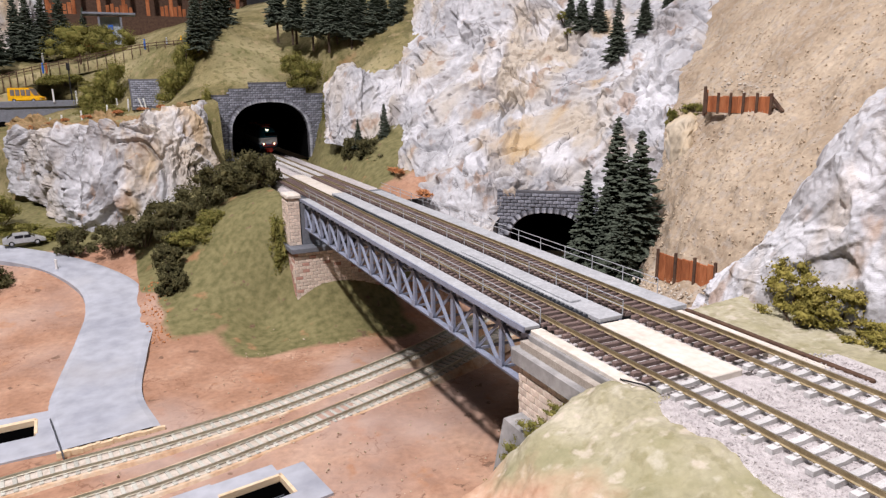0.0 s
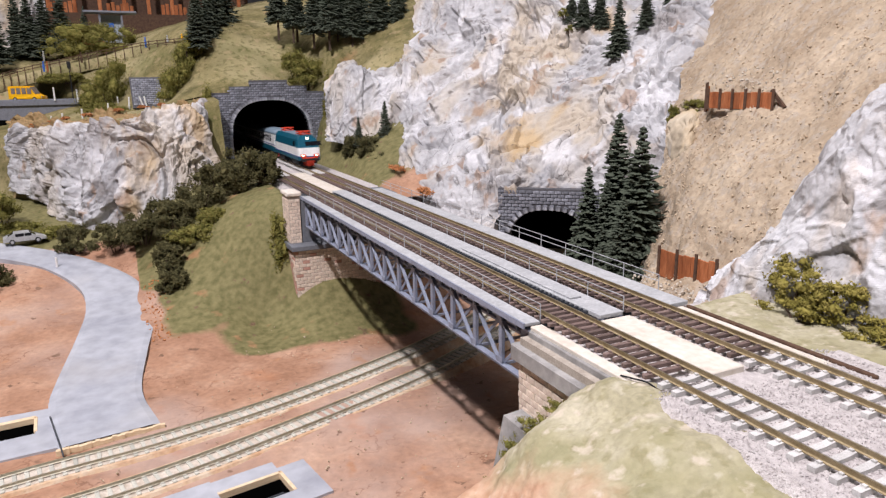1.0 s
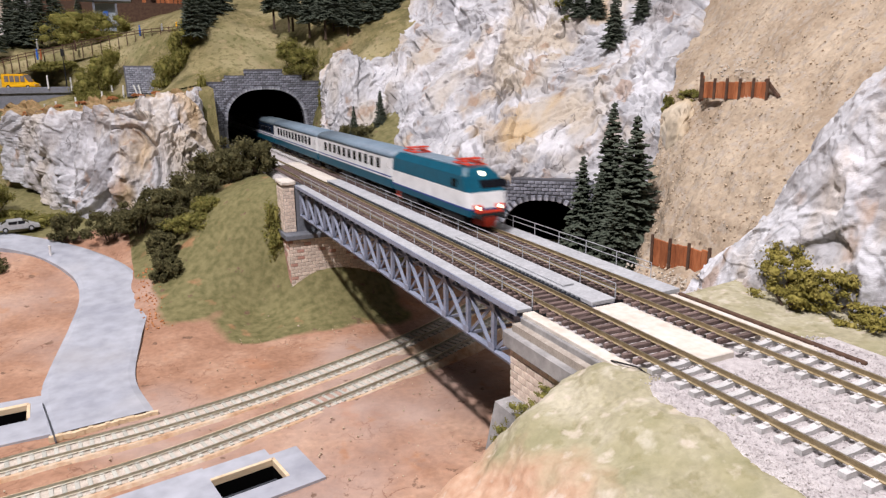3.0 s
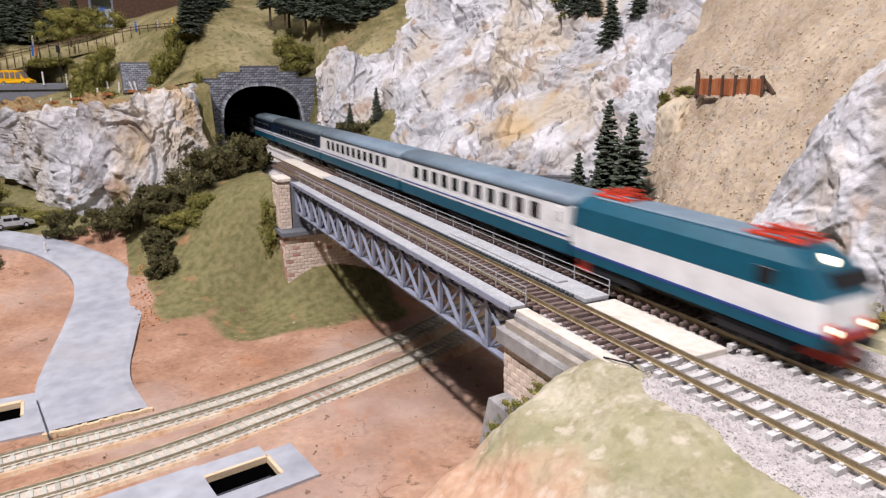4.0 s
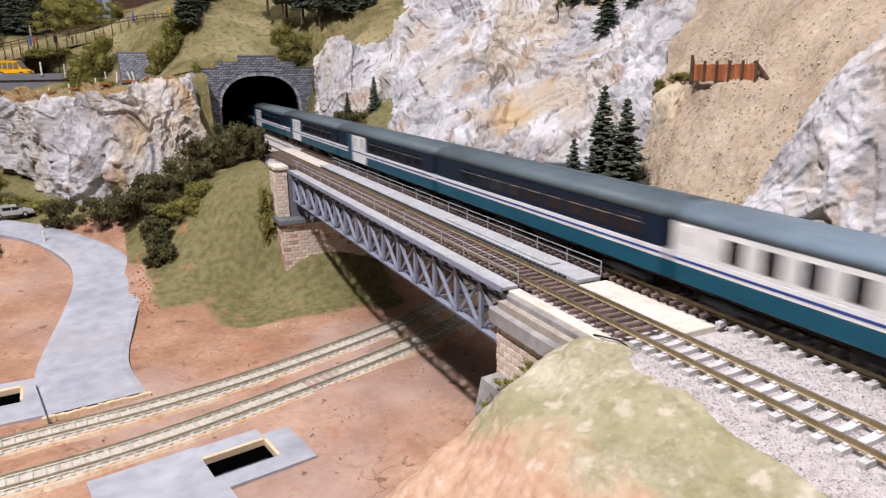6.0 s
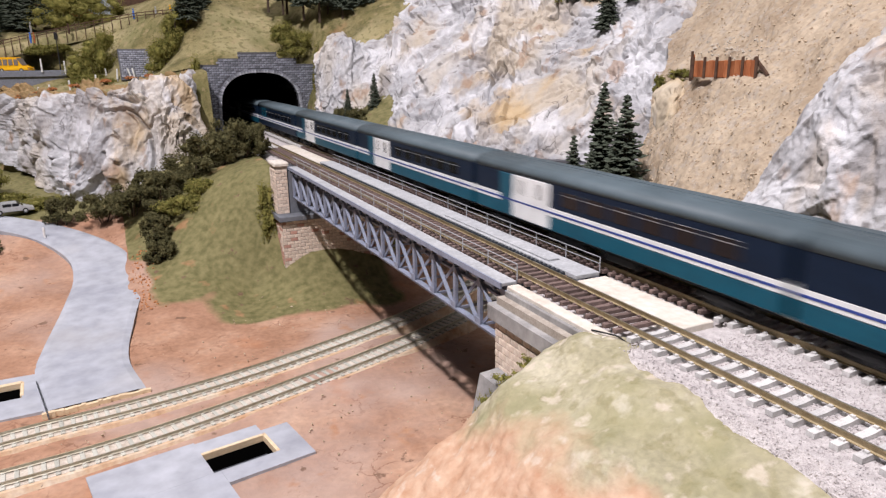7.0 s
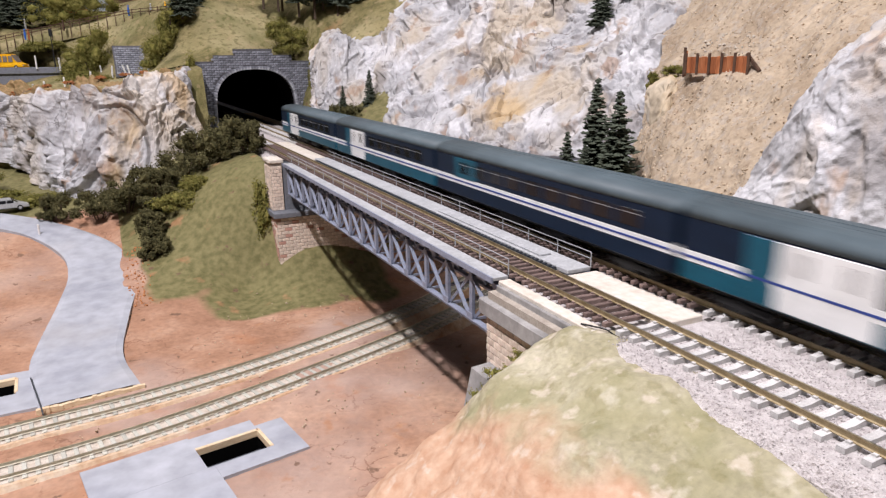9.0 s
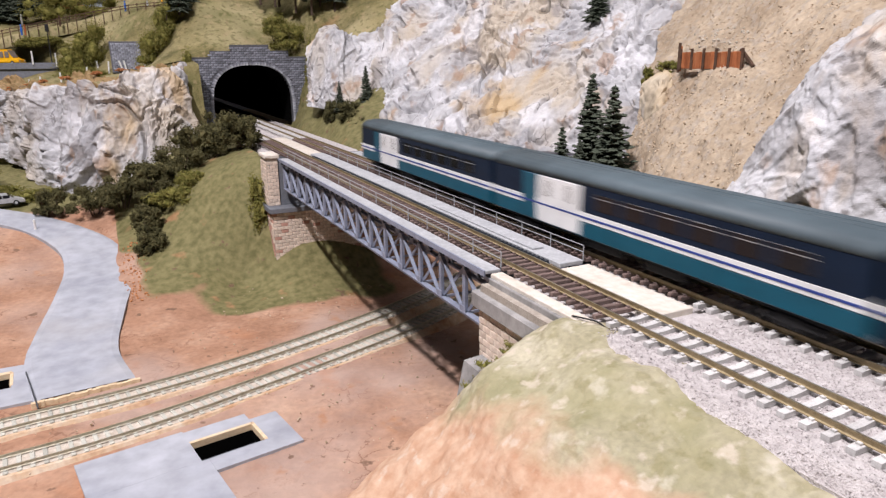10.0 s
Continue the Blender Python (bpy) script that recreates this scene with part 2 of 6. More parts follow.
m_brick = material("pale_brick", ((0.54, 0.43, 0.35), (0.66, 0.56, 0.47), (0.74, 0.66, 0.58)), scale=160, rough=0.9, vary=0.14)
m_brick_red = material("reddish_brick", ((0.40, 0.22, 0.17), (0.50, 0.32, 0.26)), scale=160, rough=0.9, vary=0.16)
m_mortar = material("mortar", ((0.30, 0.26, 0.22), (0.40, 0.36, 0.31)), scale=150, rough=0.95)
m_cap = material("cap_stone", ((0.14, 0.135, 0.13), (0.25, 0.245, 0.24), (0.36, 0.35, 0.34)), scale=40, rough=0.85, bump=0.4)
m_slate = plain("slate_ledge", (0.14, 0.15, 0.17), rough=0.8)
m_stone = material("grey_portal_stone", ((0.10, 0.105, 0.125), (0.24, 0.25, 0.285), (0.44, 0.45, 0.48)), scale=110, rough=0.9, vary=0.35)
m_stone_back = plain("dark_joint", (0.09, 0.09, 0.10), rough=0.95)
# near-zero black that paints the darkness of tunnels, pits and openings
m_black = plain("void_shade", (0.004, 0.004, 0.004), rough=1.0, bump=0, spec=0.0)
m_rust = material("rusty_boards", ((0.20, 0.060, 0.022), (0.34, 0.115, 0.045), (0.44, 0.18, 0.08)), scale=120, rough=0.9, vary=0.2, stretch=(1, 1, 0.3))
m_dark_wood = material("dark_wood", ((0.06, 0.035, 0.025), (0.12, 0.07, 0.045)), scale=200, rough=0.9)
m_needle = material("dark_needles", ((0.018, 0.027, 0.019), (0.056, 0.070, 0.048), (0.14, 0.15, 0.115)), scale=220, rough=0.9, bump=0)
m_bark = material("bark", ((0.05, 0.035, 0.025), (0.10, 0.07, 0.05)), scale=300, rough=0.95)
m_bush = material("olive_foliage", ((0.028, 0.029, 0.011), (0.085, 0.079, 0.032), (0.175, 0.155, 0.070)), scale=160, rough=0.95, bump=0)
m_bush_light = material("yellow_green_foliage", ((0.075, 0.080, 0.016), (0.165, 0.155, 0.038), (0.29, 0.255, 0.080)), scale=160, rough=0.95, bump=0)
m_teal = plain("teal_paint", (0.004, 0.075, 0.12), rough=0.35, scale=60)
m_navy = plain("navy_paint", (0.006, 0.015, 0.034), rough=0.4, scale=60, spec=0.2)
m_white = plain("white_paint", (0.74, 0.75, 0.75), rough=0.35, scale=60)
m_stripe = plain("blue_stripe", (0.03, 0.06, 0.25), rough=0.4)
m_roof = material("blue_grey_roof", ((0.14, 0.19, 0.24), (0.19, 0.26, 0.32)), scale=50, rough=0.5, bump=0.1)
m_roof_dark = material("dark_grey_roof", ((0.07, 0.095, 0.11), (0.105, 0.14, 0.16)), scale=50, rough=0.55, bump=0.1)
m_window = plain("dark_glass", (0.008, 0.009, 0.012), rough=0.15, spec=0.3, bump=0)
m_pale_glass = plain("pale_grey_glass", (0.20, 0.17, 0.15), rough=0.2, spec=0.5, bump=0)
m_red = plain("red_paint", (0.62, 0.055, 0.025), rough=0.45, scale=60)
m_under = plain("black_underframe", (0.012, 0.012, 0.013), rough=0.8)
m_headlight = glow("headlight_glow", (1.0, 0.88, 0.65), 4.5)
m_yellow = plain("yellow_paint", (0.80, 0.42, 0.01), rough=0.35)
m_silver = plain("silver_paint", (0.45, 0.46, 0.47), rough=0.3, metal=0.3)
m_tyre = plain("tyre_rubber", (0.015, 0.015, 0.015), rough=0.85)
m_post = plain("white_post", (0.75, 0.75, 0.74), rough=0.6)
m_plaster = plain("hall_wall", (0.22, 0.22, 0.23), rough=0.9, scale=3)
m_glass_shelter = plain("shelter_panel", (0.35, 0.40, 0.45), rough=0.3)
m_blue = plain("blue_sign", (0.03, 0.13, 0.5), rough=0.5)
m_grey_wall = plain("grey_wall", (0.17, 0.18, 0.21), rough=0.7)
m_pale_rail = material("pale_weathered_rail", ((0.36, 0.33, 0.24), (0.52, 0.49, 0.40)), scale=150, rough=0.5, metal=0.3, bump=0.1)
m_cork = material("cork_bed", ((0.42, 0.235, 0.125), (0.55, 0.40, 0.27), (0.62, 0.54, 0.43)), scale=50, rough=0.95, bump=0.8)
m_pale_stone = plain("pale_rubble", (0.50, 0.45, 0.38), rough=0.9)
m_moss = material("yellow_moss", ((0.12, 0.11, 0.020), (0.24, 0.205, 0.048), (0.36, 0.30, 0.095)), scale=160, rough=0.95, bump=0)
m_infill = material("pale_infill", ((0.40, 0.34, 0.27), (0.52, 0.46, 0.39), (0.60, 0.55, 0.48)), scale=180, rough=0.95, bump=0.6)
m_ivory = plain("ivory_stone", (0.7, 0.66, 0.58), rough=0.8)
m_orange = material("orange_moss", ((0.36, 0.13, 0.04), (0.50, 0.24, 0.11)), scale=150, rough=0.95)

# ---- mesh helpers ----


def finish(name, bm, mat, smooth=False):
    me = bpy.data.meshes.new(name)
    bmesh.ops.recalc_face_normals(bm, faces=bm.faces)
    bm.to_mesh(me)
    bm.free()
    me.materials.append(mat)
    if smooth:
        for p in me.polygons:
            p.use_smooth = True
    return me


def part(name, bm, mat, parent=None, label="", smooth=False):
    ob = new(name, finish(name, bm, mat, smooth))
    if parent:
        ob.parent = parent
    if label:
        tagged(ob, label)
    return ob


def thing(name, label, category, x=0, y=0, z=0, rz=0, group="", kind=""):
    ob = new(name)
    ob.matrix_world = pose(x, y, z, 0, 0, rz)
    ob.empty_display_size = 0.01
    return tagged(ob, label, category, group, kind)


def box(bm, x0, x1, y0, y1, z0, z1, bevel=0.0, m=None):
    r = bmesh.ops.create_cube(bm, size=1.0)
    vs = r["verts"]
    for v in vs:
        v.co = Vector(((x0 + x1) / 2 + v.co.x * (x1 - x0), (y0 + y1) / 2 + v.co.y * (y1 - y0), (z0 + z1) / 2 + v.co.z * (z1 - z0)))
    if bevel:
        es = list({e for v in vs for e in v.link_edges})
        g = bmesh.ops.bevel(bm, geom=es, offset=bevel, segments=1, affect="EDGES")
        vs = list({v for f in g["faces"] for v in f.verts} | {v for v in vs if v.is_valid})
    if m is not None:
        bmesh.ops.transform(bm, matrix=m, verts=vs)
    return bm


def one_box(*a, **k):
    return box(bmesh.new(), *a, **k)


def beam(bm, a, b, w, h, up=(0, 0, 1)):
    """A square bar from a to b."""
    a, b = Vector(a), Vector(b)
    d = (b - a)
    n = d.normalized()
    s = n.cross(Vector(up))
    s = s.normalized() if s.length > 1e-6 else Vector((1, 0, 0))
    t = s.cross(n)
    vs = []
    for p in (a, b):
        for i, j in ((-1, -1), (1, -1), (1, 1), (-1, 1)):
            vs.append(bm.verts.new(p + s * (i * w / 2) + t * (j * h / 2)))
    for q in ((0, 1, 2, 3), (7, 6, 5, 4), (0, 4, 5, 1), (1, 5, 6, 2), (2, 6, 7, 3), (3, 7, 4, 0)):
        bm.faces.new([vs[i] for i in q])
    return bm


def tube(bm, a, b, ra, rb=None, sides=8):
    rb = ra if rb is None else rb
    a, b = Vector(a), Vector(b)
    n = (b - a).normalized()
    s = n.orthogonal().normalized()
    t = n.cross(s)
    rings = []
    for p, r in ((a, ra), (b, rb)):
        rings.append([bm.verts.new(p + (s * math.cos(k * math.tau / sides) + t * math.sin(k * math.tau / sides)) * r) for k in range(sides)])
    for k in range(sides):
        bm.faces.new((rings[0][k], rings[0][(k + 1) % sides], rings[1][(k + 1) % sides], rings[1][k]))
    bm.faces.new(rings[0][::-1])
    bm.faces.new(rings[1])
    return bm


def prism(bm, poly, y0, y1):
    """A closed outline in x and z, drawn out along y."""
    a = [bm.verts.new((x, y0, z)) for x, z in poly]
    b = [bm.verts.new((x, y1, z)) for x, z in poly]
    k = len(poly)
    for i in range(k):
        bm.faces.new((a[i], a[(i + 1) % k], b[(i + 1) % k], b[i]))
    bm.faces.new(a[::-1])
    bm.faces.new(b)
    return bm


def catmull(pts, n):
    """n points evenly along a smooth curve through the rows of pts."""
    p = np.asarray(pts, float)
    p = np.concatenate([[2 * p[0] - p[1]], p, [2 * p[-1] - p[-2]]])
    out = []
    for u in np.linspace(0, len(p) - 3, n):
        i = min(int(u), len(p) - 4)
        f = u - i
        a, b, c, d = p[i:i + 4]
        out.append(0.5 * (2 * b + (c - a) * f + (2 * a - 5 * b + 4 * c - d) * f * f + (3 * b - a - 3 * c + d) * f ** 3))
    return np.array(out)


def sheet(name, pts, mat, mask=None, smooth=True):
    """A grid of points made into a mesh, with an optional mask of ground cover."""
    nu, nv = pts.shape[:2]
    me = bpy.data.meshes.new(name)
    idx = np.arange(nu * nv).reshape(nu, nv)
    faces = np.stack([idx[:-1, :-1], idx[1:, :-1], idx[1:, 1:], idx[:-1, 1:]], -1).reshape(-1, 4)
    me.from_pydata(pts.reshape(-1, 3).tolist(), [], faces.tolist())
    me.materials.append(mat)
    for p in me.polygons:
        p.use_smooth = smooth
    at = me.attributes.new("cover", "FLOAT", "POINT")
    at.data.foreach_set("value", (np.zeros(nu * nv) if mask is None else np.asarray(mask, float).reshape(-1)))
    return new(name, me)


def normals(p):
    du, dv = np.gradient(p, axis=0), np.gradient(p, axis=1)
    n = np.cross(du, dv)
    return n / np.maximum(np.linalg.norm(n, axis=2, keepdims=True), 1e-9)


def facet(q):
    """Tilted flat facets, one to a cell, that meet in sharp ledges."""
    _, pts = noise.voronoi(q)
    c = pts[0]
    t = noise.cell_vector(c * 7.7 + Vector((3.1, 1.7, 9.2))) - Vector((0.5, 0.5, 0.5))
    return (q - c).dot(t) * 1.7 + (noise.cell(c * 5.3 + Vector((8.1, 2.2, 4.4))) - 0.5) * 0.28


def crag(p, size, seed):
    """Cast rock: rounded bulges that meet in sharp creases, chipped facets, short ledge cracks and grain."""
    q = Vector((p[0] / size + seed * 7.3, p[1] / size, p[2] / size * 0.7 + seed))
    w = noise.noise_vector(q * 0.9) * 0.5
    a = q + w
    bulge = abs(noise.noise(Vector((a.x * 0.75, a.y * 0.75, a.z * 0.5)))) * 1.5 - 0.35
    rib = noise.noise(Vector((q.x * 1.7 + 4, q.y * 1.7, q.z * 0.5)) + w) * 0.30
    chip = 0.60 * facet(a * 0.9) + 0.46 * facet(a * 2.1 + w) + 0.30 * facet(a * 4.7 + w * 2) + 0.13 * facet(a * 10.5)
    crack = max(0.0, 1 - abs(noise.noise(Vector((a.x * 1.3, a.y * 1.3, a.z * 1.9)) + w * 1.5 + Vector((9, 3, 5)))) / 0.06)
    crack *= max(0.0, min(1.0, noise.noise(q * 1.1 + Vector((2, 8, 1))) * 4))
    return bulge + rib + chip - 0.85 * crack + 0.12 * noise.fractal(q * 5.0, 0.8, 2.1, 4)


def loft(name, rows, nu, nv, mat, rough=0.0, size=0.05, seed=1, swell=0.0, mask=None):
    """A skin through a few section lines, broken up by rock or earth relief along its normals."""
    cols = np.array([catmull(r, nv) for r in rows])
    g = np.stack([catmull(cols[:, j], nu) for j in range(nv)], 1)
    n = normals(g)
    if n[nu // 2, nv // 2] @ (np.array([-0.2, -0.34, 0.12]) - g[nu // 2, nv // 2]) < 0:
        n = -n
    d = np.zeros((nu, nv))
    for i in range(nu):
        for j in range(nv):
            v = 0.0
            if rough:
                v += rough * crag(g[i, j], size, seed)
            if swell:
                v += swell * noise.fractal(Vector(g[i, j]) * 18 + Vector((seed, 0, 0)), 0.8, 2.0, 5)
            d[i, j] = v
    if rough:
        for _ in range(1):
            d[1:-1, 1:-1] = (4 * d[1:-1, 1:-1] + 2 * (d[:-2, 1:-1] + d[2:, 1:-1] + d[1:-1, :-2] + d[1:-1, 2:]) + d[:-2, :-2] + d[2:, 2:] + d[:-2, 2:] + d[2:, :-2]) / 16
    g = g + n * d[..., None]
    return sheet(name, g, mat, None if mask is None else mask(g), smooth=not rough)


def spline_heights(spots, xs, ys):
    """A smooth surface through spot heights (thin plate)."""
    P = np.array(spots, float)
    k = len(P)

    def u(r2):
        return 0.5 * r2 * np.log(r2 + 1e-12)
    A = np.zeros((k + 3, k + 3))
    d2 = ((P[:, None, :2] - P[None, :, :2]) ** 2).sum(-1)
    A[:k, :k] = u(d2) + np.eye(k) * 1e-4
    A[:k, k], A[:k, k + 1:] = 1, P[:, :2]
    A[k:, :k] = A[:k, k:].T
    w = np.linalg.solve(A, np.concatenate([P[:, 2], np.zeros(3)]))
    X, Y = np.meshgrid(xs, ys, indexing="ij")
    Z = w[k] + w[k + 1] * X + w[k + 2] * Y
    for i in range(k):
        Z += w[i] * u((X - P[i, 0]) ** 2 + (Y - P[i, 1]) ** 2)
    return X, Y, Z


def smoothstep(a, b, x):
    t = np.clip((x - a) / (b - a), 0, 1)
    return t * t * (3 - 2 * t)


def wobble(X, Y, f, amp, seed=0.0):
    out = np.zeros(X.shape)
    for i in np.ndindex(X.shape):
        out[i] = noise.fractal(Vector((X[i] * f + seed, Y[i] * f, seed)), 0.9, 2.0, 5)
    return out * amp


# ---- hall and layout base ----
# the hall is out of view, added so its surfaces bounce fill light
hall = thing("hall", "unseen plain hall box that bounces light onto the layout", "hall", kind="structure")
part("floor", one_box(-3, 3, -4, 5.5, -1.1, -1.0), m_plaster, hall)
part("ceiling", one_box(-3, 3, -4, 5.5, 2.0, 2.1), m_plaster, hall)
part("wall_west", one_box(-3.1, -3, -4, 5.5, -1.0, 2.0), m_plaster, hall)
part("wall_east", one_box(3, 3.1, -4, 5.5, -1.0, 2.0), m_plaster, hall)
part("wall_south", one_box(-3, 3, -4.1, -4, -1.0, 2.0), m_plaster, hall)
part("wall_north", one_box(-3, 3, 5.5, 5.6, -1.0, 2.0), m_plaster, hall)
tagged(part("layout_base", one_box(-0.75, 1.0, -2.6, 3.9, -0.32, -0.19, 0.004), m_wood_edge), "plywood box under the model railway", "table", kind="structure")

# ---- ground of the valley ----
SPOTS = [(-0.7, -0.4, -0.155), (-0.3, -0.1, -0.15), (-0.1, 0.0, -0.15), (0.1, 0.05, -0.15), (0.25, 0.2, -0.15), (-0.12, 0.1, -0.15),
         (-0.3, 0.25, -0.15), (-0.2, 0.23, -0.15), (0, 0.25, -0.15), (-0.05, 0.38, -0.149), (0.1, 0.4, -0.148), (0.2, 0.36, -0.15), (-0.115, 0.42, -0.137),
         (-0.2, 0.41, -0.137), (-0.274, 0.48, -0.131), (-0.173, 0.49, -0.118), (-0.068, 0.44, -0.138), (-0.099, 0.558, -0.04),
         (-0.046, 0.465, -0.070), (-0.046, 0.49, -0.035), (-0.042, 0.515, -0.016), (-0.030, 0.53, -0.0095), (-0.028, 0.58, -0.009), (-0.028, 0.64, -0.009), (-0.044, 0.57, -0.014), (-0.04, 0.63, -0.011), (-0.308, 0.625, -0.101), (-0.2, 0.6, -0.105), (-0.337, 0.727, -0.086),
         (-0.14, 0.66, -0.035), (-0.22, 0.74, -0.07), (-0.5, 0.5, -0.13), (-0.5, 0.8, -0.08), (-0.08, 0.72, -0.008), (-0.06, 0.9, -0.006), (-0.35, 0.95, -0.05)]
xs, ys = np.linspace(-0.72, 0.32, 261), np.linspace(-0.45, 0.98, 331)
X, Y, Z = spline_heights(SPOTS, xs, ys)
Z = np.where(Y < 0.3, np.minimum(Z, -0.149), Z) + wobble(X, Y, 14, 0.0016, 2.0)
cover = smoothstep(-0.145, -0.128, Z) * smoothstep(0.36, 0.42, Y - 0.35 * (X + 0.05)) * 1.0
cover *= np.where(X < -0.2, smoothstep(0.66, 0.72, Y + 0.15 * (X + 0.25)), smoothstep(-0.20, -0.165, X + 0.045 * smoothstep(0.50, 0.58, Y)))
cover = np.maximum(cover, smoothstep(0.33, 0.37, Y) * smoothstep(-0.16, -0.09, X) * smoothstep(0.12, 0.05, X))
Z = np.where((X > -0.180) & (X < -0.118) & (Y > 0.073) & (Y < 0.117), -0.185, Z)
Z = np.where((X < -0.288) & (X > -0.36) & (Y > 0.247) & (Y < 0.300), -0.185, Z)
Z = np.minimum(Z, np.where((X > -0.024) & (Y > 0.43), -0.014, 1))
tagged(sheet("ground", np.stack([X, Y, Z], -1), m_earth, cover), "brown painted earth with patches of flocked grass", "ground", kind="structure")

# ---- grassy upper land behind the portal and the cliffs ----
UP = [(-0.75, 1.0, 0.05), (-0.4, 1.1, 0.052), (-0.25, 1.02, 0.078), (-0.45, 1.24, 0.112), (-0.33, 1.26, 0.15), (-0.135, 1.04, 0.088), (-0.20, 1.055, 0.084), (-0.225, 1.10, 0.088), (-0.10, 1.0, 0.115), (-0.12, 0.9, 0.098), (-0.06, 0.88, 0.105), (0.02, 0.9, 0.128), (0.12, 0.9, 0.12), (0.18, 0.84, 0.15),
      (-0.163, 1.09, 0.13), (-0.1, 1.06, 0.17), (-0.25, 1.2, 0.15), (-0.22, 1.32, 0.19), (-0.05, 1.02, 0.2), (0.05, 1.0, 0.19), (0.1, 1.1, 0.24),
      (0.15, 0.9, 0.19), (0.21, 0.8, 0.185), (0.3, 0.9, 0.25), (-0.5, 1.35, 0.16), (-0.15, 1.5, 0.24), (0.1, 1.6, 0.32), (0.5, 1.2, 0.36), (0.6, 2.5, 0.4),
      (-0.6, 2.5, 0.3), (0, 3.9, 0.3), (-0.7, 1.7, 0.2), (0.9, 1.5, 0.42), (0.9, 0.9, 0.36), (0.5, 0.8, 0.31)]
xs, ys = np.linspace(-0.75, 1.0, 240), np.concatenate([np.linspace(0.888, 1.7, 150), np.linspace(1.72, 3.9, 60)])
X, Y, Z = spline_heights(UP, xs, ys)
Z = np.maximum(Z, 0.045) + wobble(X, Y, 12, 0.004, 5.0)
Z = Z - 3.0 * np.maximum(0, 0.81 + 1.05 * np.maximum(0, -0.2 - X) - Y)
Z = np.where((X < -0.265) & (Y > 1.115) & (Y < 1.225), np.minimum(Z, 0.09), Z)
Z[:, 0] = np.where((X[:, 0] > -0.065) & (X[:, 0] < 0.145), 0.1045, Z[:, 0])
tagged(sheet("upper_ground", np.stack([X, Y, Z], -1), m_grass), "flocked grass hills above the tunnel", "hill", kind="structure")

X, Y, Z = spline_heights(UP, np.linspace(0.135, 0.60, 90), np.linspace(0.74, 0.892, 50))
Z = Z - 0.35 * np.maximum(0, 0.84 - Y) + wobble(X, Y, 12, 0.004, 5.0)
Z[:, 0] -= 0.09
Z[:, 1] -= 0.03
tagged(sheet("wooded_slope", np.stack([X, Y, Z], -1), m_grass), "grassy wooded slope above the rocks", "hill", kind="structure")
X, Y, Z = spline_heights([(-0.75, 0.9, 0.045), (-0.75, 1.1, 0.05), (-0.36, 1.0, 0.05), (-0.25, 0.9, 0.072), (-0.16, 0.82, 0.082), (-0.09, 0.84, 0.096), (-0.06, 0.9, 0.105), (-0.25, 1.05, 0.076)], np.linspace(-0.75, -0.055, 120), np.linspace(0.78, 0.895, 40))
Z = np.minimum(Z, 0.110) - 3.0 * np.maximum(0, 0.81 + 1.05 * np.maximum(0, -0.2 - X) - Y)
tagged(sheet("cliff_top", np.stack([X, Y, Z], -1), m_grass, np.zeros(X.shape)), "brown and green turf behind the cliff edge", "ground", kind="structure")

# ---- track bed level behind the bridge and in front of it ----
tagged(part("far_track_bed", one_box(-0.020, 0.098, 0.4995, 3.8, -0.16, -0.0085, 0.004), m_ballast), "grey track bed behind the bridge", "track bed", kind="structure")
tagged(part("near_track_bed", one_box(-0.022, 0.094, -0.1405, -0.05, -0.17, -0.0077, 0.001), m_ballast), "grey ballast bed before the bridge", "track bed", kind="structure")
tagged(part("ballast_shoulder", prism(bmesh.new(), [(-0.0220, -0.0050), (-0.0265, -0.0105), (-0.0265, -0.17), (0.092, -0.17), (0.092, -0.0050)], -2.5, -0.141), m_ballast), "pale grey ballast shoulder under concrete ties", "track bed", kind="structure")

rk = loft("portal_bank", [
    [(0.094, 0.892, -0.03), (0.118, 0.888, 0.02), (0.140, 0.885, 0.075), (0.19, 0.88, 0.15), (0.38, 0.90, 0.235)],
    [(0.092, 0.78, -0.025), (0.108, 0.78, 0.002), (0.135, 0.785, 0.028), (0.18, 0.81, 0.06), (0.38, 0.84, 0.215)],
    [(0.090, 0.66, -0.025), (0.106, 0.66, -0.004), (0.130, 0.66, 0.022), (0.16, 0.67, 0.045), (0.34, 0.76, 0.17)],
    [(0.088, 0.54, -0.03), (0.104, 0.54, -0.010), (0.125, 0.545, 0.004), (0.15, 0.55, 0.018), (0.20, 0.56, 0.03)],
    [(0.085, 0.44, -0.05), (0.100, 0.44, -0.020), (0.120, 0.44, -0.014), (0.15, 0.44, -0.008), (0.20, 0.44, 0.0)],
], 110, 60, m_earth, 0, 0.05, 8, 0.004, mask=lambda g: smoothstep(0.47, 0.56, g[..., 1]))
tagged(rk, "flocked grass bank beside the tunnel portal", "bank", kind="structure")
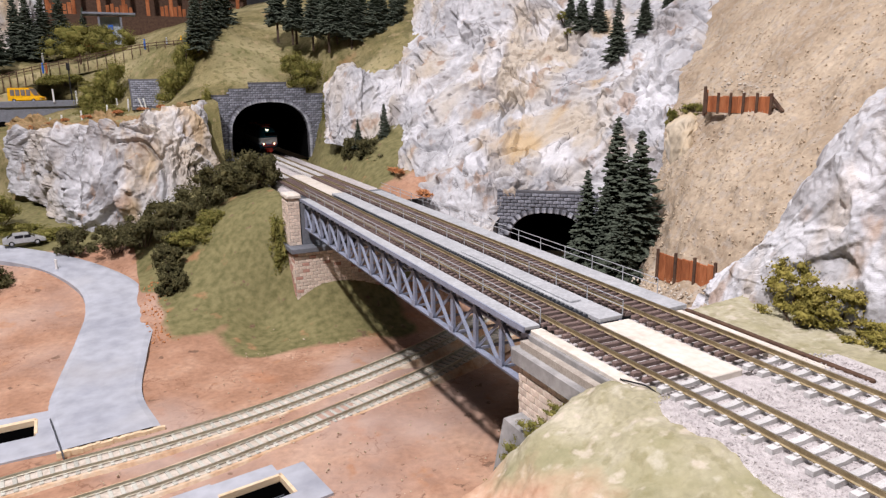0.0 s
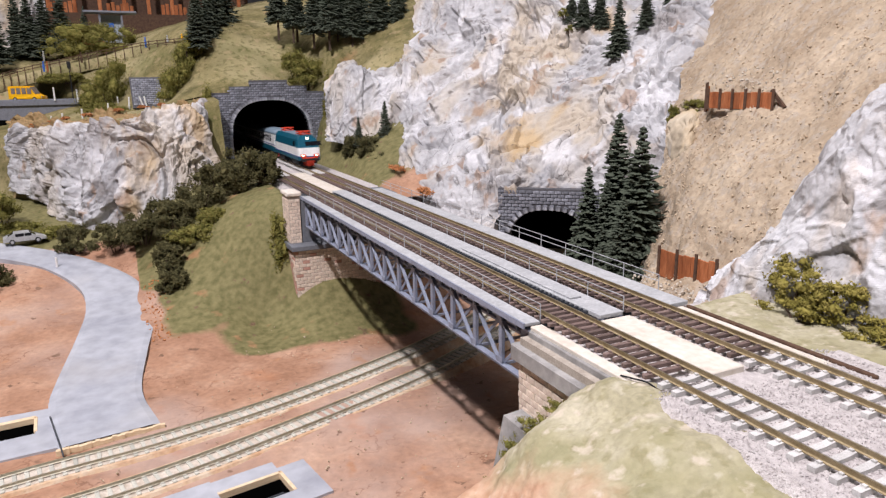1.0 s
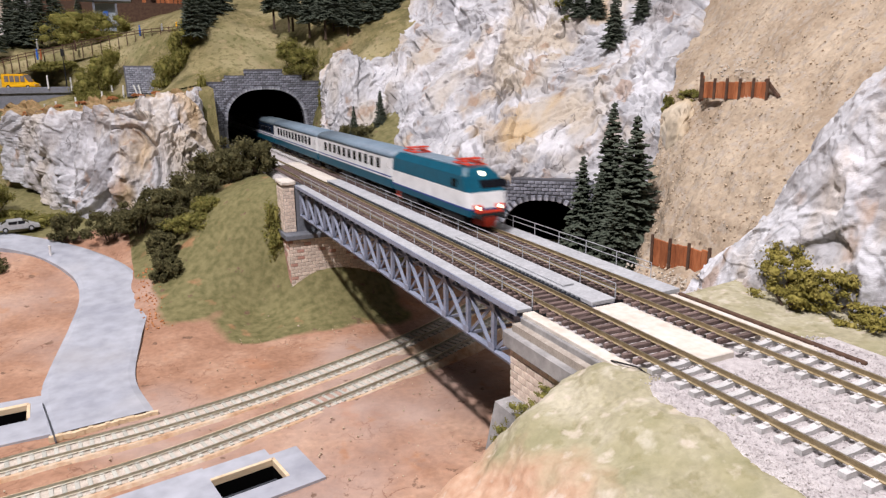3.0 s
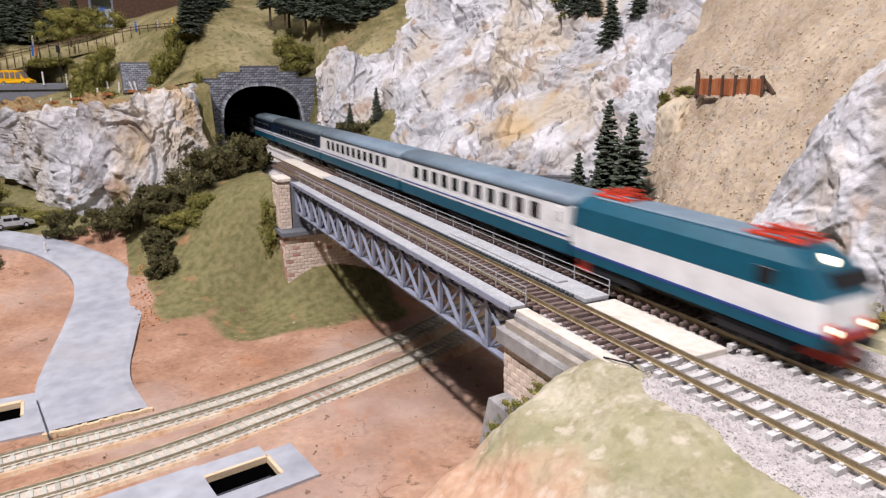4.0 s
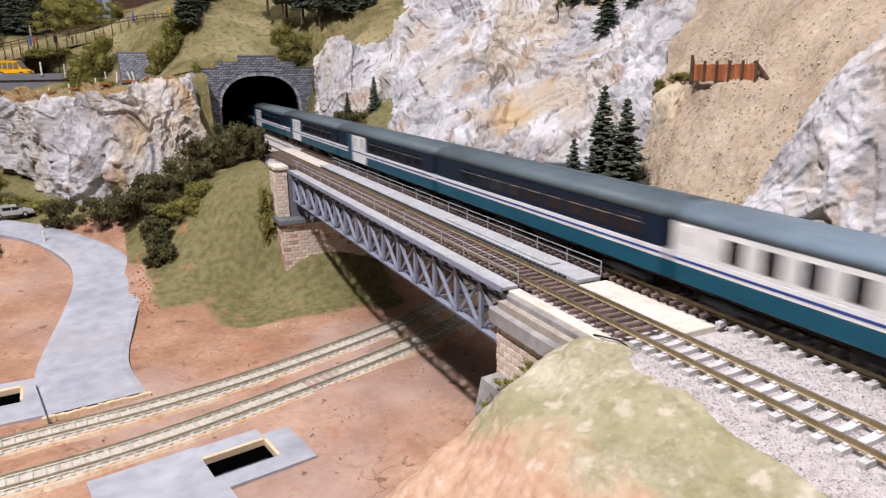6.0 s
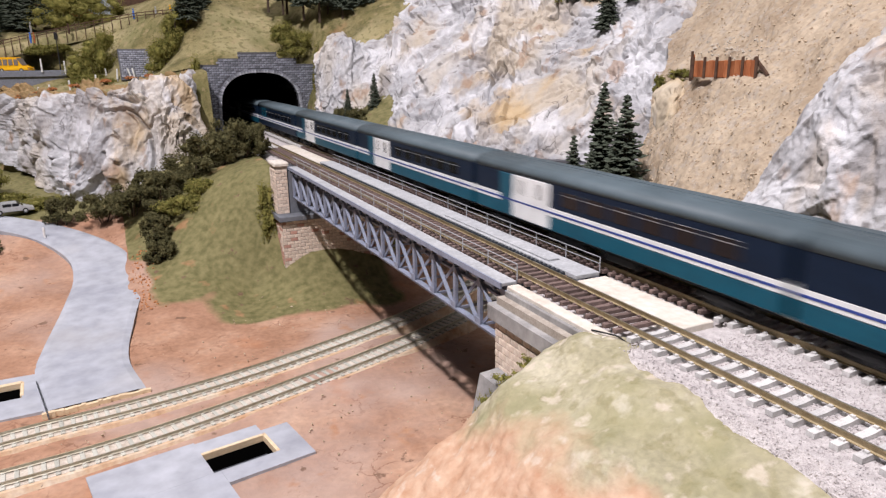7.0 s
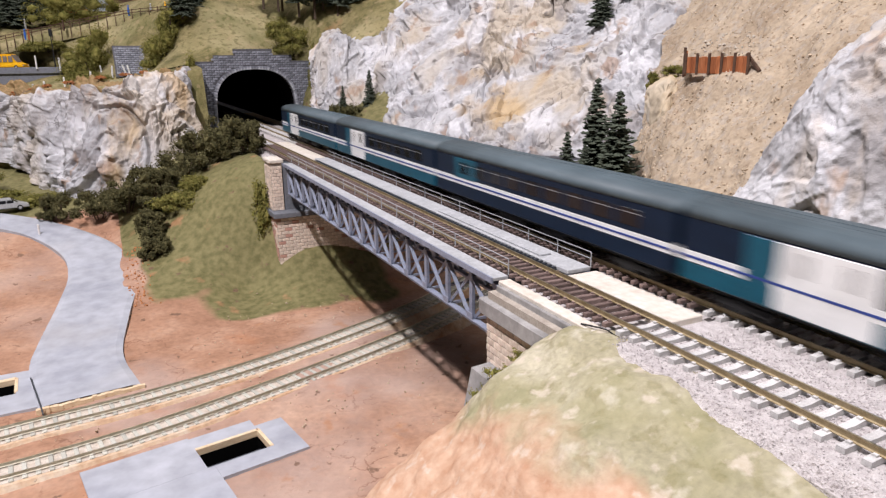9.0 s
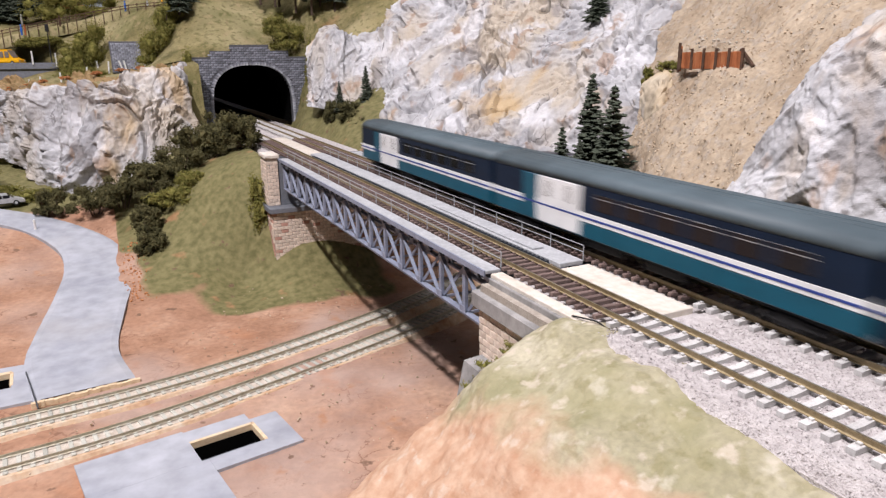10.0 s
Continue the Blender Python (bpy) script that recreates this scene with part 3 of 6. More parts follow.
# ---- rocks ----
rk = loft("main_rock", [
    [(0.160, 0.670, -0.015), (0.177, 0.664, 0.051), (0.218, 0.717, 0.136), (0.274, 0.792, 0.215), (0.348, 0.906, 0.305), (0.554, 1.061, 0.314)],
    [(0.141, 0.546, -0.022), (0.162, 0.569, 0.030), (0.213, 0.630, 0.100), (0.274, 0.700, 0.191), (0.340, 0.781, 0.291), (0.575, 0.963, 0.326)],
    [(0.128, 0.427, -0.062), (0.147, 0.442, -0.005), (0.226, 0.536, 0.090), (0.297, 0.606, 0.180), (0.368, 0.673, 0.279), (0.604, 0.855, 0.313)],
    [(0.151, 0.357, -0.093), (0.155, 0.350, -0.026), (0.251, 0.477, 0.085), (0.318, 0.536, 0.165), (0.390, 0.607, 0.268), (0.602, 0.752, 0.310)],
    [(0.171, 0.338, -0.085), (0.169, 0.327, -0.025), (0.260, 0.461, 0.085), (0.330, 0.517, 0.162), (0.397, 0.586, 0.260), (0.611, 0.736, 0.308)],
    [(0.198, 0.346, -0.009), (0.196, 0.336, 0.007), (0.266, 0.424, 0.085), (0.343, 0.486, 0.155), (0.406, 0.554, 0.242), (0.598, 0.678, 0.281)],
    [(0.231, 0.320, -0.006), (0.224, 0.306, 0.008), (0.283, 0.382, 0.085), (0.355, 0.451, 0.150), (0.414, 0.515, 0.219), (0.612, 0.635, 0.272)],
    [(0.266, 0.291, -0.007), (0.256, 0.277, 0.009), (0.300, 0.340, 0.085), (0.355, 0.400, 0.140), (0.412, 0.470, 0.196), (0.601, 0.552, 0.249)],
    [(0.250, 0.200, -0.100), (0.258, 0.209, 0.019), (0.305, 0.280, 0.090), (0.370, 0.350, 0.145), (0.424, 0.410, 0.192), (0.601, 0.462, 0.248)],
    [(0.262, 0.148, -0.103), (0.268, 0.163, 0.029), (0.312, 0.221, 0.090), (0.380, 0.280, 0.145), (0.451, 0.341, 0.204), (0.600, 0.400, 0.300)],
    [(0.276, 0.125, -0.099), (0.294, 0.155, 0.023), (0.330, 0.194, 0.085), (0.407, 0.247, 0.140), (0.486, 0.295, 0.204), (0.646, 0.356, 0.312)],
], 440, 340, m_rock, 0.0165, 0.080, 3)
main_rock = rk
tagged(rk, "large pale grey cast plaster rock face with ochre stains", "rock")
rk = loft("side_rock", [
    [(0.106, 0.778, 0.03), (0.108, 0.798, 0.06), (0.111, 0.808, 0.10), (0.134, 0.858, 0.13)],
    [(0.114, 0.718, 0.03), (0.122, 0.738, 0.08), (0.141, 0.748, 0.157), (0.159, 0.808, 0.16)],
    [(0.144, 0.678, 0.02), (0.159, 0.708, 0.08), (0.174, 0.728, 0.13), (0.194, 0.798, 0.15)],
    [(0.174, 0.638, 0.02), (0.194, 0.678, 0.08), (0.219, 0.708, 0.14), (0.244, 0.778, 0.17)],
], 160, 130, m_rock, 0.009, 0.05, 9)
tagged(rk, "grey cast rock beside the tunnel portal", "rock")
rk = loft("left_rock", [
    [(-0.375, 1.02, -0.02), (-0.365, 1.0, 0.02), (-0.36, 0.99, 0.05), (-0.37, 1.04, 0.07)],
    [(-0.335, 0.88, -0.05), (-0.335, 0.90, 0.01), (-0.335, 0.92, 0.058), (-0.34, 0.98, 0.08)],
    [(-0.285, 0.775, -0.075), (-0.275, 0.80, -0.02), (-0.265, 0.83, 0.066), (-0.26, 0.90, 0.085)],
    [(-0.225, 0.715, -0.075), (-0.222, 0.74, 0.0), (-0.205, 0.77, 0.080), (-0.20, 0.84, 0.09)],
    [(-0.165, 0.685, -0.06), (-0.162, 0.71, 0.01), (-0.155, 0.745, 0.080), (-0.15, 0.82, 0.09)],
    [(-0.115, 0.675, -0.04), (-0.112, 0.705, 0.02), (-0.110, 0.755, 0.088), (-0.11, 0.84, 0.10)],
    [(-0.078, 0.705, -0.02), (-0.076, 0.75, 0.03), (-0.080, 0.80, 0.095), (-0.085, 0.87, 0.11)],
    [(-0.065, 0.80, -0.02), (-0.064, 0.83, 0.03), (-0.066, 0.86, 0.08), (-0.07, 0.89, 0.11)],
], 320, 180, m_rock, 0.019, 0.066, 5, mask=lambda g: np.broadcast_to(smoothstep(0.70, 0.82, np.linspace(0, 1, g.shape[1])), g.shape[:2]))
tagged(rk, "rugged white and ochre cast rock outcrop", "rock")
rk = loft("right_rock", [
    [(0.122, -0.008, -0.026), (0.128, -0.013, -0.018), (0.134, -0.017, -0.008), (0.146, -0.013, -0.002)],
    [(0.117, -0.043, -0.021), (0.127, -0.044, 0.001), (0.137, -0.042, 0.015), (0.161, -0.038, 0.023)],
    [(0.115, -0.075, -0.015), (0.126, -0.073, 0.018), (0.143, -0.065, 0.041), (0.177, -0.048, 0.058)],
    [(0.119, -0.099, -0.012), (0.133, -0.093, 0.035), (0.154, -0.082, 0.082), (0.195, -0.067, 0.102)],
    [(0.124, -0.140, -0.012), (0.136, -0.128, 0.045), (0.157, -0.110, 0.110), (0.205, -0.103, 0.136)],
    [(0.128, -0.22, -0.012), (0.150, -0.22, 0.06), (0.18, -0.20, 0.14), (0.25, -0.2, 0.18)],
    [(0.13, -0.40, -0.012), (0.16, -0.42, 0.06), (0.19, -0.42, 0.15), (0.3, -0.4, 0.20)],
], 280, 190, m_rock, 0.0085, 0.070, 14)
tagged(rk, "pale grey and beige cast rock ridge beside the track", "rock")

rk = loft("boulder", [
    [(0.270, 0.159, 0.016), (0.252, 0.146, 0.033), (0.254, 0.150, 0.053), (0.269, 0.167, 0.078), (0.305, 0.192, 0.095), (0.341, 0.217, 0.105)],
    [(0.255, 0.133, 0.018), (0.236, 0.115, 0.036), (0.238, 0.117, 0.057), (0.255, 0.132, 0.083), (0.290, 0.160, 0.099), (0.334, 0.199, 0.108)],
    [(0.261, 0.129, 0.018), (0.241, 0.108, 0.037), (0.248, 0.112, 0.057), (0.270, 0.128, 0.080), (0.300, 0.155, 0.096), (0.335, 0.186, 0.105)],
    [(0.280, 0.143, 0.017), (0.289, 0.143, 0.031), (0.296, 0.144, 0.051), (0.320, 0.163, 0.076), (0.339, 0.181, 0.091), (0.357, 0.198, 0.102)],
], 80, 90, m_crag, 0.004, 0.05, 21)
tagged(rk, "smooth tan boulder at the edge of the scree", "rock")
rk = loft("back_rock", [
    [(-0.75, 1.50, 0.10), (-0.72, 1.52, 0.22), (-0.68, 1.58, 0.36), (-0.65, 1.7, 0.45)],
    [(-0.52, 1.46, 0.10), (-0.51, 1.49, 0.24), (-0.49, 1.55, 0.37), (-0.48, 1.7, 0.46)],
    [(-0.38, 1.48, 0.12), (-0.37, 1.51, 0.25), (-0.36, 1.58, 0.36), (-0.36, 1.7, 0.44)],
    [(-0.30, 1.56, 0.12), (-0.30, 1.58, 0.22), (-0.30, 1.62, 0.28), (-0.30, 1.7, 0.32)],
], 120, 80, m_rock, 0.016, 0.06, 15)
tagged(rk, "grey cast rock behind the firs", "rock")

# ---- scree slope ----
rk = loft("scree_slope", [
    [(0.18, 0.10, -0.06), (0.215, 0.13, 0.005), (0.262, 0.165, 0.06), (0.315, 0.205, 0.10), (0.40, 0.285, 0.150), (0.50, 0.37, 0.205), (0.75, 0.52, 0.37)],
    [(0.15, 0.07, -0.05), (0.178, 0.083, -0.012), (0.235, 0.115, 0.050), (0.285, 0.14, 0.098), (0.36, 0.18, 0.155), (0.48, 0.25, 0.245), (0.75, 0.35, 0.42)],
    [(0.12, 0.04, -0.05), (0.156, 0.037, -0.020), (0.205, 0.052, 0.045), (0.265, 0.07, 0.097), (0.34, 0.11, 0.165), (0.46, 0.14, 0.26), (0.75, 0.2, 0.44)],
    [(0.11, -0.02, -0.04), (0.150, -0.02, -0.010), (0.195, -0.01, 0.05), (0.25, 0.01, 0.096), (0.31, 0.03, 0.155), (0.44, 0.05, 0.26), (0.75, 0.06, 0.46)],
    [(0.09, -0.10, -0.02), (0.14, -0.09, 0.0), (0.20, -0.08, 0.07), (0.25, -0.07, 0.125), (0.31, -0.06, 0.17), (0.44, -0.05, 0.27), (0.75, -0.05, 0.47)],
    [(0.09, -0.40, -0.02), (0.14, -0.4, 0.0), (0.20, -0.4, 0.07), (0.25, -0.4, 0.13), (0.31, -0.4, 0.19), (0.44, -0.4, 0.28), (0.75, -0.4, 0.48)],
], 200, 200, m_scree, 0.0, 0.05, 2, 0.006)
tagged(rk, "sandy scree slope with loose pebbles", "slope", kind="structure")
scree = rk

# ---- strip of pale grass beside the far track, and the foreground knoll ----
rk = loft("trackside_grass", [
    [(0.077, -0.055, -0.0085), (0.10, -0.055, -0.007), (0.14, -0.06, 0.0)],
    [(0.080, -0.12, -0.0080), (0.11, -0.12, -0.006), (0.14, -0.12, -0.002)],
    [(0.088, -0.5, -0.0085), (0.11, -0.5, -0.007), (0.14, -0.5, -0.002)],
], 120, 30, m_knoll, 0, 0.05, 4, 0.002)
tagged(rk, "pale dry grass strip beside the track", "grass", kind="structure")
rk = loft("knoll", [
    [(-0.026, -0.080, -0.060), (-0.034, -0.078, -0.075), (-0.052, -0.072, -0.100), (-0.078, -0.055, -0.135), (-0.115, -0.045, -0.158), (-0.17, -0.04, -0.165)],
    [(-0.010, -0.112, -0.012), (-0.028, -0.108, -0.013), (-0.058, -0.102, -0.033), (-0.086, -0.090, -0.062), (-0.124, -0.081, -0.094), (-0.168, -0.07, -0.135)],
    [(-0.010, -0.15, -0.009), (-0.034, -0.15, -0.009), (-0.066, -0.145, -0.024), (-0.096, -0.135, -0.050), (-0.132, -0.125, -0.084), (-0.178, -0.12, -0.13)],
    [(-0.010, -0.22, -0.010), (-0.036, -0.22, -0.012), (-0.070, -0.215, -0.032), (-0.102, -0.205, -0.060), (-0.14, -0.20, -0.095), (-0.185, -0.19, -0.14)],
    [(-0.010, -0.45, -0.010), (-0.036, -0.45, -0.014), (-0.070, -0.45, -0.040), (-0.102, -0.45, -0.075), (-0.14, -0.45, -0.11), (-0.185, -0.45, -0.15)],
], 190, 140, m_knoll, 0, 0.05, 6, 0.0055, mask=lambda g: 0.85 * smoothstep(-0.020, -0.105, g[..., 0] - 0.10 * (g[..., 1] + 0.15) + 0.012 * np.sin(31 * g[..., 1] + 60 * g[..., 2])))
tagged(rk, "pale green and pink flocked knoll", "knoll", kind="structure")

# ---- roads ----
road = np.stack([catmull([(-0.276, 0.219, -0.148), (-0.288, 0.30, -0.147), (-0.284, 0.35, -0.143), (-0.270, 0.44, -0.134), (-0.262, 0.514, -0.125), (-0.272, 0.575, -0.112), (-0.318, 0.64, -0.096), (-0.40, 0.70, -0.085), (-0.5, 0.76, -0.078)], 90),
                 catmull([(-0.202, 0.228, -0.148), (-0.213, 0.30, -0.146), (-0.204, 0.38, -0.138), (-0.193, 0.46, -0.131), (-0.196, 0.54, -0.119), (-0.222, 0.60, -0.106), (-0.285, 0.675, -0.092), (-0.38, 0.75, -0.081), (-0.5, 0.82, -0.074)], 90)], 1)
g = np.stack([road[:, 0] * (1 - k) + road[:, 1] * k for k in np.linspace(0, 1, 14)], 1)
g[..., 2] += 0.0014
g[:, [0, -1], 2] -= 0.0012
lo = g[:, [0, -1]].copy()
lo[..., 2] -= 0.012
g = np.concatenate([lo[:, :1], g, lo[:, 1:]], 1)
tagged(sheet("road", g, m_road, None, False), "smooth grey painted model road", "road", kind="structure")

# ---- tracks ----


def profile_along(bm, path, poly):
    """Draws an outline (sideways, up) out along a path of points."""
    rings = []
    for i, p in enumerate(path):
        d = (path[min(i + 1, len(path) - 1)] - path[max(i - 1, 0)]).normalized()
        s = Vector((d.y, -d.x, 0)).normalized()
        rings.append([bm.verts.new(p + s * u + Vector((0, 0, v))) for u, v in poly])
    k = len(poly)
    for a, b in zip(rings, rings[1:]):
        for i in range(k):
            bm.faces.new((a[i], a[(i + 1) % k], b[(i + 1) % k], b[i]))
    bm.faces.new(rings[0])
    bm.faces.new(rings[-1][::-1])


RAIL = [(-0.0007, -0.0026), (0.0007, -0.0026), (0.0007, -0.0023), (0.00025, -0.0019), (0.00025, -0.0008), (0.00042, -0.0006), (0.00042, -0.0001), (-0.00042, -0.0001), (-0.00042, -0.0006), (-0.00025, -0.0008), (-0.00025, -0.0019), (-0.0007, -0.0023)]


def tie_mesh(name, length, width, height, mat, concrete=False):
    bm = bmesh.new()
    if concrete:
        h = length / 2
        prism(bm, [(-h, 0), (h, 0), (h, height * 0.9), (h * 0.55, height), (h * 0.2, height * 0.7), (-h * 0.2, height * 0.7), (-h * 0.55, height), (-h, height * 0.9)], -width / 2, width / 2)
    else:
        box(bm, -length / 2, length / 2, -width / 2, width / 2, 0, height, 0.0003)
    for s in (-1, 1):
        for t in (-1, 1):
            box(bm, s * 0.00825 + t * 0.0016 - 0.0006, s * 0.00825 + t * 0.0016 + 0.0006, -0.0008, 0.0008, height, height + 0.0007)
    return finish(name, bm, mat)


def track(label, centre, sections, rail_mat=None):
    """Two rails on a centre line, and ties of a kind for each stretch (from, to, mesh, spacing, singly)."""
    tr = thing("railway_track", label, "track", kind="structure")
    for s in (-1, 1):
        path = []
        for i, p in enumerate(centre):
            d = (centre[min(i + 1, len(centre) - 1)] - centre[max(i - 1, 0)]).normalized()
            path.append(p + Vector((d.y, -d.x, 0)) * (s * 0.00825))
        bm = bmesh.new()
        profile_along(bm, path, RAIL)
        rail = part("rail", bm, rail_mat or m_rail, tr)
        bm = bmesh.new()
        profile_along(bm, path, [(-0.0004, -0.00012), (0.0004, -0.00012), (0.0003, 0.00004), (-0.0003, 0.00004)])
        part("rail_head", bm, m_rail_top, rail, "worn bright running surface")
    cum = [0.0]
    for a, b in zip(centre, centre[1:]):
        cum.append(cum[-1] + (b - a).length)
    for a, b, mesh, step, singly in sections:
        s = a
        far = bmesh.new()
        while s < b:
            i = max(k for k in range(len(cum) - 1) if cum[k] <= s + 1e-9)
            f = (s - cum[i]) / (cum[i + 1] - cum[i])
            p = centre[i].lerp(centre[i + 1], f)
            d = (centre[i + 1] - centre[i]).normalized()
            m = Matrix.Translation((p.x, p.y, p.z - 0.0026 - 0.0022)) @ Matrix.Rotation(math.atan2(d.y, d.x) - math.pi / 2 + random.gauss(0, 0.012), 4, "Z")
            if singly:
                o = new("tie", mesh)
                o.parent, o.matrix_local = tr, m
            else:
                k = len(far.verts)
                far.from_mesh(mesh)
                far.verts.ensure_lookup_table()
                bmesh.ops.transform(far, matrix=m, verts=far.verts[k:])
            s += step
        if not singly:
            me = bpy.data.meshes.new("ties")
            far.to_mesh(me)
            me.materials.append(mesh.materials[0])
            o = new("ties", me)
            o.parent = tr
            tagged(o, kind="stuff")
        else:
            far.free()
    return tr


tie_wood = tie_mesh("tie", 0.0265, 0.0025, 0.0022, m_tie)
tie_conc = tie_mesh("concrete_tie", 0.0275, 0.0030, 0.0022, m_concrete_tie, True)
tie_grey = tie_mesh("grey_tie", 0.0265, 0.0030, 0.0022, m_grey_tie)
Y0, Y1 = -2.4, 3.7
for x in (TRACK_NEAR, TRACK_FAR):
    c = [Vector((x, y, 0)) for y in (Y0, -0.3, 0.5, Y1)]
    e = -0.128
    track("straight brass railed track on brown and concrete ties", c, [
        (0, -0.40 - Y0, tie_conc, 0.0078, False), (-0.40 - Y0, e - Y0, tie_conc, 0.0078, True),
        (e - Y0 + 0.004, 0.40 - Y0, tie_wood, 0.0066, True), (0.40 - Y0, 0.62 - Y0, tie_wood, 0.0066, False), (0.62 - Y0, 1.2 - Y0, tie_conc, 0.0078, False)])
VALLEY_A = [(-0.72, 0.215, -0.145), (-0.5, 0.185, -0.145), (-0.36, 0.180, -0.145), (-0.276, 0.190, -0.145), (-0.198, 0.1995, -0.145), (-0.102, 0.222, -0.145), (0.021, 0.266, -0.145), (0.12, 0.315, -0.145), (0.25, 0.40, -0.145), (0.36, 0.49, -0.145)]
VALLEY_B = [(-0.72, 0.17, -0.145), (-0.5, 0.138, -0.145), (-0.36, 0.128, -0.145), (-0.276, 0.1325, -0.145), (-0.202, 0.1445, -0.145), (-0.115, 0.169, -0.145), (-0.002, 0.207, -0.145), (0.072, 0.239, -0.145), (0.22, 0.32, -0.145), (0.36, 0.42, -0.145)]
for rows in (VALLEY_A, VALLEY_B):
    c = [Vector(p) for p in catmull(rows, 80)]
    tot = sum((b - a).length for a, b in zip(c, c[1:]))
    track("curved valley track on grey-green ties", c, [(0, 0.32, tie_grey, 0.0078, False), (0.32, 0.88, tie_grey, 0.0078, True), (0.88, tot - 0.01, tie_grey, 0.0078, False)], m_pale_rail)
    bm = bmesh.new()
    profile_along(bm, [p + Vector((0, 0, -0.0036)) for p in c], [(-0.022, -0.008), (0.022, -0.008), (0.0160, 0.0), (-0.0160, 0.0)])
    fill = bmesh.new()
    profile_along(fill, [p + Vector((0, 0, -0.0034)) for p in c], [(-0.0138, -0.004), (0.0138, -0.004), (0.0128, 0.0), (-0.0128, 0.0)])
    tagged(part("tie_infill", fill, m_infill), "pale gritty infill between the ties", "ballast", kind="structure")
    tagged(part("cork_road_bed", bm, m_cork), "orange brown cork bed under the valley track", "track bed", kind="structure")

# ---- bridges ----


def railing(x, y0, y1, step, base, top, parent, mat, hooked=True):
    r = new("railing")
    r.parent = parent
    tagged(r, "thin pale grey tubular railing")
    for h in (top, (base + top) / 2 + 0.0008):
        part("rail_bar", tube(bmesh.new(), (x, y0, h), (x, y1, h), 0.00028, sides=6), mat, r)
    y = y0
    me = finish("post", tube(bmesh.new(), (0, 0, base), (0, 0, top), 0.00033, sides=6), mat)
    while y <= y1 + 1e-6:
        o = new("post", me)
        o.parent, o.location = r, (x, y, 0)
        y += step
    return r


